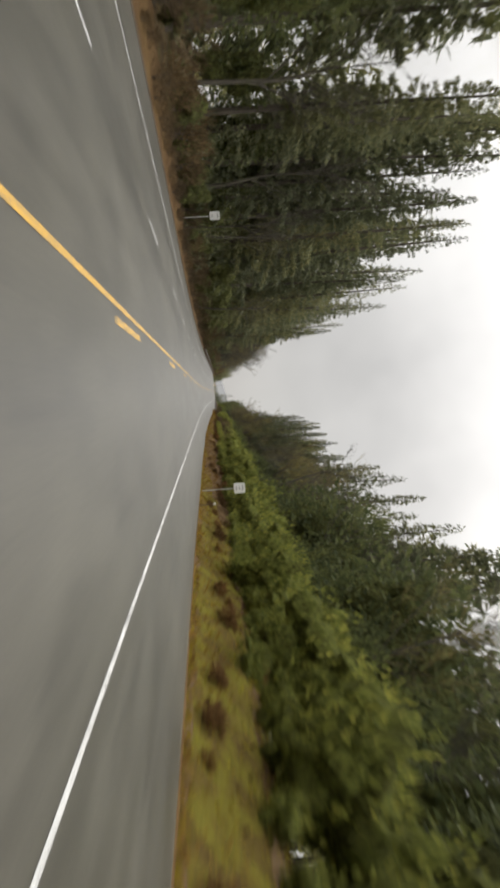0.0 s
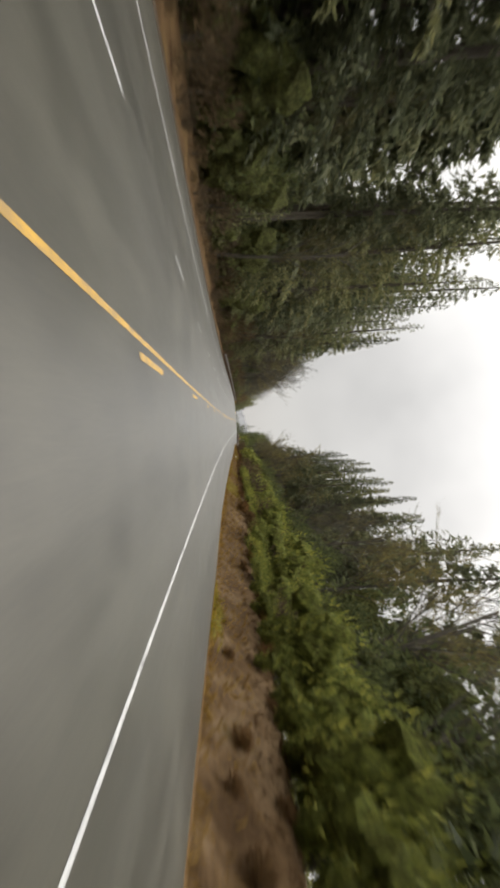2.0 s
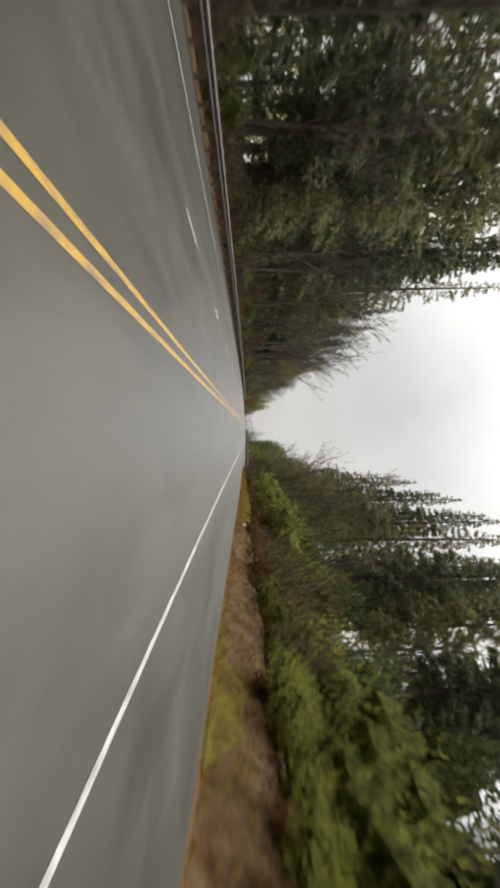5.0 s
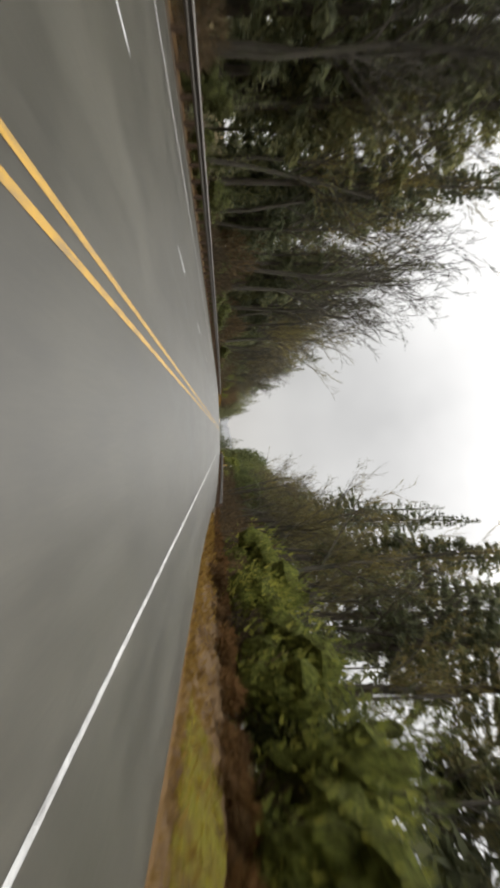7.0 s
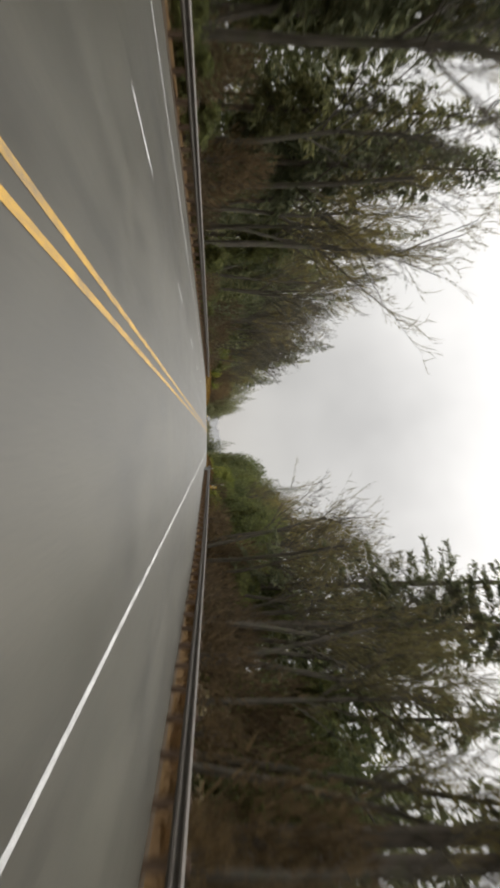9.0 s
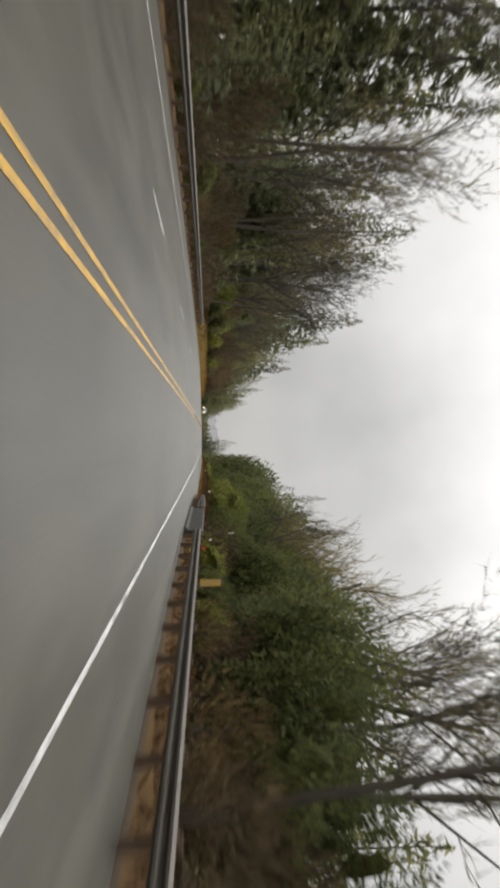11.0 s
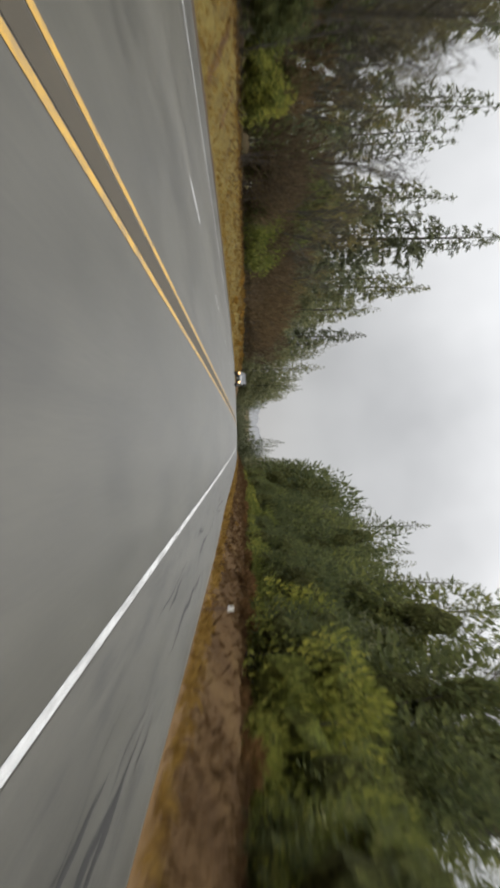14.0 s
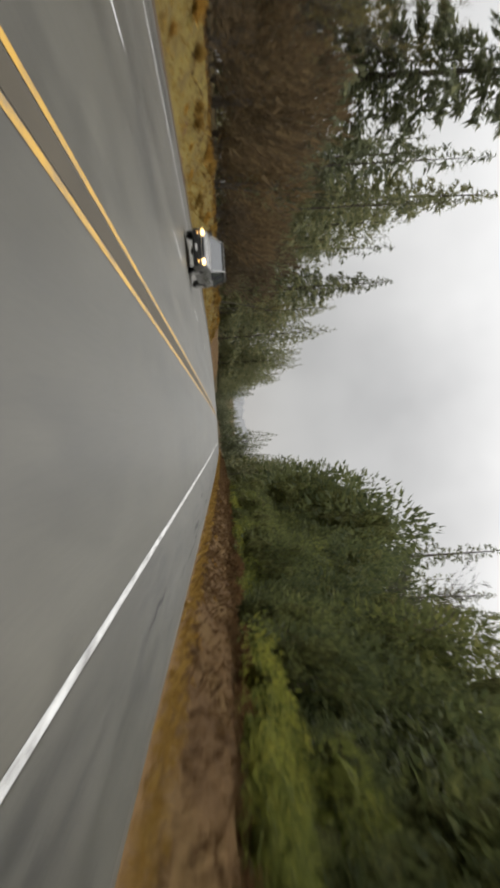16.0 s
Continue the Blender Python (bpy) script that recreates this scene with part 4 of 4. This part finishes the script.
row(BIGS, 66, 190, 11, 20, 26, 13, 18)
row(BARE, 328, 374, 6.5, 13.5, 17, 24, 29)
row(TALLS, 298, 372, 6, 19, 27, 10, 15)
row(BARE, 392, 432, 12, 15, 18, 18, 23)
row(FIRS[1:2], 226, 292, 9.0, 17, 25, 34, 44)
row(CEDARS, 300, 385, 9.0, 15, 24, 4, 8)
row(FAR_FIRS, 290, 350, 13, 21, 32, 30, 40)
row(BROOMS[:1] + CEDARS + CEDARS + CEDARS, 384, 560, 1.9, 10.4, 14.0, 3.2, 6.0)
row(YOUNG + TALLS, 384, 640, 4.0, 13.0, 18, 6, 10)
row(TALLS, 386, 640, 7.5, 14.5, 19, 9, 13)
row(BIGS, 395, 470, 8, 16.5, 24, 16, 21)
row(BIGS, 45, 100, 8, 18, 23, 15, 20)
row(BARE, 440, 520, 7, 17, 24, 17, 23)
row(BIGS, 466, 540, 6.0, 15.5, 22, 15, 20)
row(BIGS, 540, 680, 5.5, 15, 25, 22, 29)
row(BARE, 384, 600, 14, 20, 27, 15, 22)
row(FATS, 532, 700, 7.5, 22, 38, 30, 39)
row(FATS, 610, 690, 5, 12.5, 21, 17, 25)
for k in range(42):
    put(FAR_FIRS[k % 2], PR.uniform(9, 40), PR.uniform(690, 800), PR.uniform(11, 20))
for k in range(60):
    put(FAR_FIRS[k % 2], PR.uniform(-13, 14), PR.uniform(812, 860), PR.uniform(11, 13.5))
row(CLUMPS, 384, 600, 1.8, 8.6, 11.0, 0.5, 1.1)
row(CLUMPS, -4, 262, 2.6, 10.0, 11.6, 0.5, 1.0)
row(CLUMPS, 262, 350, 2.6, 10.0, 12.5, 0.5, 1.0)
row(TUSSOCKS, 400, 560, 1.6, -14.5, -11.6, 0.45, 0.9)
row(TUSSOCKS, 384, 560, 5.0, 7.2, 8.0, 0.2, 0.4)
put(FAR_FIRS[0], 5.0, 775, 29)
put(FIRS[2], 27, 575, 49)
put(FIRS[0], 31, 566, 42)
put(FIRS[2], 24, 588, 37)
put(FIRS[2], 30, 505, 42)
put(FIRS[0], 26.5, 512, 36)
put(BARE[0], 27, 461, 34)
put(FIRS[0], 32, 216, 54)
put(FIRS[2], 17, 330, 44)
put(FIRS[1], 17.5, 290, 48)
put(FIRS[1], 15.5, 312, 44)
# bushes that lean over the bank, and rust-brown gaps between the bushes
EDGE = random.Random(19)


def thin_out(e):
    """Tussocks stand only where the verge grows tall, far along."""
    return e[0] in TUSSOCKS and e[1] < 0 and e[2] < 468


def bare_gap(e):
    """Where dead bracken or thin brush stands in place of green bushes."""
    ob, x, s = e[0], e[1], e[2]
    if ob in BIG_THICKETS and x > 0 and 345 < s < 384:
        return True
    return ob in BROOMS + BACK_BROOMS and 9 < x < 19 and (119 < s < 126 or 189 < s < 201)


STAND[:] = [e for e in STAND if not bare_gap(e) and not thin_out(e)]


def edge_row(kinds, s0, s1, step, d0, d1, h0, h1):
    """Plants d0 to d1 metres outside the right edge of the pavement."""
    s = s0
    while s < s1:
        put(EDGE.choice(kinds), lerp_table(RIGHT_EDGE, s) + EDGE.uniform(d0, d1), s, EDGE.uniform(h0, h1))
        s += step * EDGE.uniform(0.7, 1.3)


edge_row(EDGE_BROOMS, 6, 44, 1.7, 2.0, 3.0, 1.3, 2.4)
edge_row(EDGE_BROOMS, 56, 74, 1.8, 2.0, 3.0, 1.1, 2.0)
edge_row(EDGE_BROOMS, 80, 112, 1.9, 2.2, 3.2, 1.1, 2.0)
edge_row(EDGE_BROOMS, 128, 186, 2.0, 2.6, 3.6, 1.2, 2.2)
edge_row(EDGE_BROOMS + CEDARS, 204, 250, 2.0, 4.4, 5.6, 1.6, 2.8)
edge_row(CLUMPS, 203, 224, 0.7, 2.7, 4.0, 0.7, 1.4)
edge_row(BROOMS + CEDARS, 352, 382, 2.2, 4.6, 6.0, 1.8, 3.4)
edge_row(CEDARS, 384, 416, 2.4, 4.0, 5.0, 1.3, 2.6)
edge_row(EDGE_BROOMS + CEDARS, 416, 560, 2.4, 4.0, 5.0, 1.3, 2.4)
edge_row(TALLS + BIGS, 346, 384, 4.0, 8.0, 12.0, 9, 14)
edge_row(TALLS + BIGS, 4, 60, 6.0, 8.5, 12.0, 9, 12)
edge_row(CLUMPS, 118, 128, 0.8, 2.0, 7.0, 0.9, 1.7)
edge_row(CLUMPS, 186, 204, 0.6, 2.0, 8.0, 0.9, 1.8)
edge_row(CLUMPS, 224, 262, 1.6, 1.8, 4.0, 0.6, 1.3)
edge_row(TALLS, 186, 206, 5.0, 9.0, 12.0, 8, 11)
edge_row(EDGE_BROOMS, 4, 44, 2.2, 3.6, 5.0, 1.3, 2.2)
row(BIG_THICKETS, 486, 640, 4.2, -24, -16.5, 6, 11)
def left_row(kinds, s0, s1, step, d0, d1, h0, h1):
    """Plants d0 to d1 metres outside the left edge of the pavement."""
    s = s0
    while s < s1:
        put(EDGE.choice(kinds), lerp_table(LEFT_EDGE, s) - EDGE.uniform(d0, d1), s, EDGE.uniform(h0, h1))
        s += step * EDGE.uniform(0.7, 1.3)


for x, s, h in ((-24, 141, 42), (-22.5, 147, 40), (-26, 153, 44), (-23, 160, 43)):
    put(FIRS[0], x, s, h)
for x, s, h in ((-16.5, 391, 22), (-18, 396, 25), (-16, 402, 21), (-19.5, 407, 24), (-17.5, 412, 19)):
    put(BARE[0], x, s, h)
STAND[:] = [(ob, x, s, m, size * (0.72 if ob in FAR_FIRS and x < 0 and 378 < s < 414 else 0.86 if ob in FAR_FIRS + FIRS and x < 0 and 262 < s < 324 else 1.0)) for ob, x, s, m, size in STAND]
left_row(CEDARS + THICKETS + THICKETS, 10, 165, 2.6, 4.6, 6.2, 1.8, 3.8)
left_row(THICKETS, 4, 165, 2.2, 1.7, 3.2, 0.7, 1.5)
left_row(YOUNG + CEDARS, 66, 165, 5.0, 5.0, 7.5, 5.0, 9.0)
left_row(BARE, 418, 476, 2.8, 8.0, 18.0, 12, 17)
left_row(BIG_THICKETS, 416, 474, 4.0, 7.0, 12.0, 5.0, 8.0)
left_row(THICKETS + CEDARS, 165, 392, 2.6, 2.6, 5.0, 1.6, 3.6)
left_row(BIG_THICKETS + YOUNG, 170, 392, 8.0, 5.0, 9.0, 5.0, 9.0)
# trees that close the view where the road swings away
for x, s, h in ((7.0, 705, 21), (9.0, 712, 18), (13, 700, 20), (17, 708, 24), (22, 715, 27), (28, 720, 26)):
    put(FAR_FIRS[0], x, s, h)
# the far wood across the valley
for k in range(24):
    put(FAR_FIRS[k % 2], PR.uniform(-170, 90), PR.uniform(900, 1010), PR.uniform(9, 13))
stand_all()
# the forest goes on away from the road
OUTER = []
for k in range(340):
    side = -1 if k % 2 else 1
    x, s = side * PR.uniform(42, 130), PR.uniform(-60, 700)
    OUTER.append((None, x, s, Matrix.Translation((x, s, ground_z(x, s) - 0.3)) @ Matrix.Rotation(PR.uniform(0, 6.28), 4, "Z"), PR.uniform(24, 36) / 42))
joined("outer_forest", OUTER, [(LOWEST_FIR[1], 0), (LOWEST_FIR[0], 1)], "dark conifer forest spreading away from the road", "forest")


# ---- grass and litter on the verges ----
def blades(name, material, spans, per_metre, tall, wide, label, seed, drop=0.0):
    """spans: stretches (s0, s1, x-from-edge a, b, side)."""
    rng = random.Random(seed)
    verts, faces = [], []
    for s0, s1, a, b, side in spans:
        for _ in range(int((s1 - s0) * per_metre)):
            s = rng.uniform(s0, s1)
            if noise.noise((s * 0.22, seed, rng.uniform(0, 0.4))) < rng.uniform(-0.6, 0.05):
                continue
            d = a + (b - a) * rng.random()
            x = lerp_table(RIGHT_EDGE, s) + d if side > 0 else lerp_table(LEFT_EDGE, s) - d
            z = ground_z(x, s)
            ang = rng.uniform(0, 6.28)
            h = tall * rng.uniform(0.4, 1.2)
            w = wide * rng.uniform(0.6, 1.3)
            dx, dy = math.cos(ang) * w, math.sin(ang) * w
            lx, ly = rng.gauss(0, 0.55) * h, rng.gauss(0, 0.55) * h
            c = len(verts)
            verts += [(x - dx, s - dy, z - 0.03), (x + dx, s + dy, z - 0.03), (x + lx * 0.5 + dx * 0.6, s + ly * 0.5 + dy * 0.6, z + h * 0.6), (x + lx, s + ly, z + h * 0.85)]
            faces += [(c, c + 1, c + 2), (c, c + 2, c + 3)]
    ob = piece(name, mesh_of(name, verts, faces, material))
    return tagged(ob, label, "grass", kind="stuff")


blades("verge_grass", GRASS, [(-6, 46, 0.45, 3.2, 1), (-6, 46, 0.45, 3.2, 1), (46, 70, 0.3, 1.6, 1), (84, 92, 0.3, 1.2, 1), (134, 150, 0.3, 2.2, 1), (163, 172, 0.3, 2.0, 1), (206, 224, 0.9, 2.8, 1), (207, 224, 1.0, 2.6, 1), (362, 386, 2.6, 4.5, 1), (362, 386, 2.6, 4.5, 1)], 230, 0.16, 0.022, "short mossy yellow-green winter grass on the bank", 71)
blades("dry_grass", STRAW, [(-6, 260, 0.25, 2.0, 1), (384, 600, 0.1, 0.9, 1), (398, 560, 1.2, 4.8, -1), (398, 560, 1.2, 4.8, -1), (224, 258, 0.1, 1.6, 1)], 60, 0.30, 0.024, "tawny dead grass along the road edge", 72)
blades("dead_bracken", BRACKEN, [(-6, 262, 1.8, 4.6, 1), (262, 395, 0.8, 5.0, 1), (380, 600, 0.9, 4.2, 1), (380, 600, 0.7, 3.6, 1), (160, 420, 1.5, 6.0, -1), (398, 560, 3.0, 7.0, -1)], 50, 0.30, 0.042, "flattened rust-brown bracken and litter", 73)


# ---- signs and posts ----
def road_sign(x, s, middle, width, high, label, bars, yaw=0.0):
    """middle: the height of the panel's middle over the road."""
    bottom = road_z(s) + middle - high / 2 - ground_z(x, s)
    sign = thing("road_sign", label, "road sign", pose(x, s, ground_z(x, s), 0, 0, yaw))
    part("post", solid(box, -0.04, 0.04, 0.03, 0.10, -0.4, bottom + high * 0.8, 0.008), SIGNPOST, sign, "thin grey post")
    bm = bmesh.new()
    box(bm, -width / 2, width / 2, 0.0, 0.012, bottom, bottom + high)
    bmesh.ops.bevel(bm, geom=[e for e in bm.edges if abs(e.verts[0].co.y - e.verts[1].co.y) > 0.005], offset=0.05, segments=4, affect="EDGES")
    panel = part("panel", bm, SIGNFACE, sign, "white reflective panel")
    for k in range(bars):
        w = width * (0.5, 0.34, 0.42)[k % 3]
        z = bottom + high * (0.78 - 0.56 * k / max(1, bars - 1))
        part("lettering_bar", solid(box, -w / 2, w / 2, -0.006, -0.001, z - high * 0.045, z + high * 0.045), SIGNINK, panel)
    return sign


def delineator(x, s, top, label):
    """top: the height of its tip over the road."""
    high = road_z(s) + top - ground_z(x, s)
    post = thing("delineator_post", label, "marker post", pose(x, s, ground_z(x, s), random.uniform(-3, 3), random.uniform(-3, 3), 0), "delineator posts")
    part("post", solid(box, -0.045, 0.045, -0.012, 0.012, -0.3, high, 0.004), WOOD, post)
    part("reflector", solid(box, -0.075, 0.075, -0.022, -0.013, high - 0.16, high + 0.02, 0.006), REFLECT, post, "white reflector")
    return post


road_sign(9.2, 51.6, 3.15, 0.86, 0.92, "white square road sign on a thin post on the bank", 3, 4)
road_sign(-15.0, 60.2, 3.07, 0.78, 0.92, "white rectangular road sign on a tall grey post", 2, 0)
delineator(8.9, 43.2, 1.12, "slim brown marker post with a white reflector")
delineator(8.1, 193.5, 0.72, "slim brown marker post with a white reflector")
delineator(7.05, 423.2, 0.75, "slim brown marker post with a white reflector")
delineator(7.5, 388.1, 1.2, "slim brown marker post with a white reflector")
delineator(9.4, 368.4, 1.25, "slim brown marker post with a white reflector")


def object_marker(x, s, high, label):
    mk = thing("object_marker", label, "road sign", pose(x, s, ground_z(x, s)))
    part("post", solid(box, -0.03, 0.03, 0.01, 0.06, -0.3, high), STEEL, mk)
    panel = part("panel", solid(box, -0.15, 0.15, -0.006, 0.006, high - 0.9, high), SIGNYELLOW, mk, "yellow panel")
    for k in range(4):
        bm = bmesh.new()
        box(bm, -0.19, 0.19, -0.010, -0.007, -0.04, 0.04)
        bmesh.ops.rotate(bm, verts=bm.verts, cent=(0, 0, 0), matrix=Matrix.Rotation(radians(35), 3, "Y"))
        for v in bm.verts:
            v.co.x = max(-0.149, min(0.149, v.co.x))
            v.co.z += high - 0.78 + 0.22 * k
        part("stripe", bm, SIGNINK, panel, "black diagonal stripe")
    return mk


flag = thing("marker_flag", "small orange-red marker stake in the grass beyond the rail", "marker post", pose(8.9, 363.0, ground_z(8.9, 363.0)))
part("stake", solid(box, -0.02, 0.02, -0.02, 0.02, -0.3, 0.95), WOOD, flag)
part("flag", solid(box, -0.02, 0.26, -0.006, 0.006, 0.72, 0.95), REDREFLECT, flag, "orange-red plastic flag")
object_marker(8.1, 349.0, 1.7, "yellow and black striped marker at the bridge end")
tall_post = thing("bridge_sign", "small white sign on a thin post beyond the rail", "road sign", pose(9.5, 372.5, ground_z(9.5, 372.5), 0, 0, 72))
part("post", solid(box, -0.03, 0.03, 0.01, 0.06, -0.3, 3.2), STEEL, tall_post)
part("panel", solid(box, -0.22, 0.22, -0.006, 0.006, 2.75, 3.2), SIGNFACE, tall_post)


# ---- the oncoming car, standing in the outer lane ----
def build_car(x, s):
    z = road_z(s) + crown(x)
    car = thing("suv", "pale silver sport utility vehicle with lit headlamps on the wet road", "car", pose(x, s, z, 0, 0, 0))
    # side profile, front of the car at y = 0 towards the camera
    secs = [(0.00, 0.42, 0.78, 0.84), (0.10, 0.34, 0.92, 0.91), (0.55, 0.30, 1.02, 0.94), (1.10, 0.28, 1.08, 0.95), (2.6, 0.28, 1.10, 0.95), (4.2, 0.30, 1.10, 0.94), (4.62, 0.40, 1.02, 0.88)]
    verts, faces = [], []
    ring = [(-1, 0.0), (-1.0, 0.55), (-0.90, 1.0), (0, 1.05), (0.90, 1.0), (1.0, 0.55), (1, 0.0), (0, -0.03)]
    for y, lo, hi, w in secs:
        for u, v in ring:
            verts.append((u * w, y, lo + (hi - lo) * v))
    n = len(ring)
    for j in range(len(secs) - 1):
        for i in range(n):
            faces.append((j * n + i, j * n + (i + 1) % n, (j + 1) * n + (i + 1) % n, (j + 1) * n + i))
    faces += [tuple(reversed(range(n))), tuple((len(secs) - 1) * n + i for i in range(n))]
    body = piece("body", mesh_of("body", verts, faces, CARPAINT), car)
    for poly in body.data.polygons:
        poly.use_smooth = True
    b = body.modifiers.new("edge", "BEVEL")
    b.width, b.segments, b.limit_method = 0.04, 2, "ANGLE"
    # cabin
    bm = bmesh.new()
    low = [(-0.86, 1.15), (0.86, 1.15), (0.86, 4.45), (-0.86, 4.45)]
    top = [(-0.66, 2.0), (0.66, 2.0), (0.66, 4.1), (-0.66, 4.1)]
    vs = [bm.verts.new((px, py, 1.06)) for px, py in low] + [bm.verts.new((px, py, 1.66)) for px, py in top]
    for f in ((0, 1, 5, 4), (1, 2, 6, 5), (2, 3, 7, 6), (3, 0, 4, 7)):
        bm.faces.new([vs[i] for i in f])
    part("window", bm, CARGLASS, car, "dark tinted glass")
    bm = solid(box, -0.70, 0.70, 1.95, 4.18, 1.645, 1.72, 0.03)
    part("roof", bm, CARPAINT, car)
    for sx in (-1, 1):
        for (ya, yb) in ((1.15, 2.0), (4.45, 4.1)):
            bm = bmesh.new()
            tube(bm, (sx * 0.87, ya, 1.06), (sx * 0.68, yb, 1.67), 0.045)
            part("pillar", bm, CARPAINT, car)
        bm = bmesh.new()
        tube(bm, (sx * 0.87, 2.9, 1.06), (sx * 0.68, 2.9, 1.67), 0.04)
        part("pillar", bm, CARBLACK, car)
        bm = bmesh.new()
        bmesh.ops.create_uvsphere(bm, u_segments=14, v_segments=8, radius=0.13, matrix=Matrix.Translation((sx * 0.68, 0.02, 0.80)) @ Matrix.Diagonal((1.25, 0.5, 0.7, 1)))
        part("headlamp", bm, HEADLAMP, car, "lit headlamp", True)
        bm = bmesh.new()
        bmesh.ops.create_uvsphere(bm, u_segments=12, v_segments=8, radius=0.08, matrix=Matrix.Translation((sx * 0.66, -0.02, 0.52)) @ Matrix.Diagonal((1.1, 0.5, 0.9, 1)))
        part("fog_lamp", bm, FOGLAMP, car, "lit fog lamp", True)
        bm = solid(box, sx * 1.08 - 0.12, sx * 1.08 + 0.12, 1.55, 1.68, 1.06, 1.22, 0.03)
        part("wing_mirror", bm, CARBLACK, car)
        part("roof_rail", solid(box, sx * 0.62 - 0.02, sx * 0.62 + 0.02, 2.1, 4.05, 1.73, 1.765), CARBLACK, car)
        for y in (0.92, 3.72):
            bm = bmesh.new()
            tube(bm, (sx * 0.97, y, 0.36), (sx * 0.74, y, 0.36), 0.36, n=24)
            wheel = part("wheel", bm, RUBBER, car, "black tyre")
            bm = bmesh.new()
            tube(bm, (sx * 0.985, y, 0.36), (sx * 0.90, y, 0.36), 0.23, n=18)
            part("rim", bm, CHROME, wheel)
    part("grille", solid(box, -0.46, 0.46, -0.035, 0.05, 0.62, 0.86, 0.015), CARBLACK, car)
    part("grille_bar", solid(box, -0.47, 0.47, -0.055, -0.036, 0.72, 0.76, 0.008), CHROME, car)
    part("bumper", solid(box, -0.88, 0.88, -0.06, 0.14, 0.36, 0.60, 0.04), CARBLACK, car)
    car.matrix_world = car.matrix_world @ Matrix.Scale(0.90, 4)
    part("number_plate", solid(box, -0.16, 0.16, -0.075, -0.062, 0.44, 0.54), SIGNFACE, car)
    return car


build_car(-5.4, 489.6)


# ---- distance ----
def build_hill():
    verts, faces = [], []
    n = 240
    for i in range(n + 1):
        x = -1500 + 3000 * i / n
        h = 42 + 28 * math.exp(-((x + 40) / 120) ** 2) + 60 * math.exp(-((x - 700) / 500) ** 2) + 20 * noise.noise((x * 0.012, 0, 0)) + 9 * noise.noise((x * 0.06, 3, 0))
        for y, f in ((2300, 0.0), (2450, 0.6), (2650, 1.0), (3300, 0.0)):
            verts.append((x, y, -60 + h * f))
    for i in range(n):
        for j in range(3):
            faces.append((i * 4 + j, (i + 1) * 4 + j, (i + 1) * 4 + j + 1, i * 4 + j + 1))
    ob = piece("far_hill", mesh_of("far_hill", verts, faces, HILL))
    return tagged(ob, "hazy grey-blue wooded hill far beyond the road", "hill", kind="structure")


build_hill()
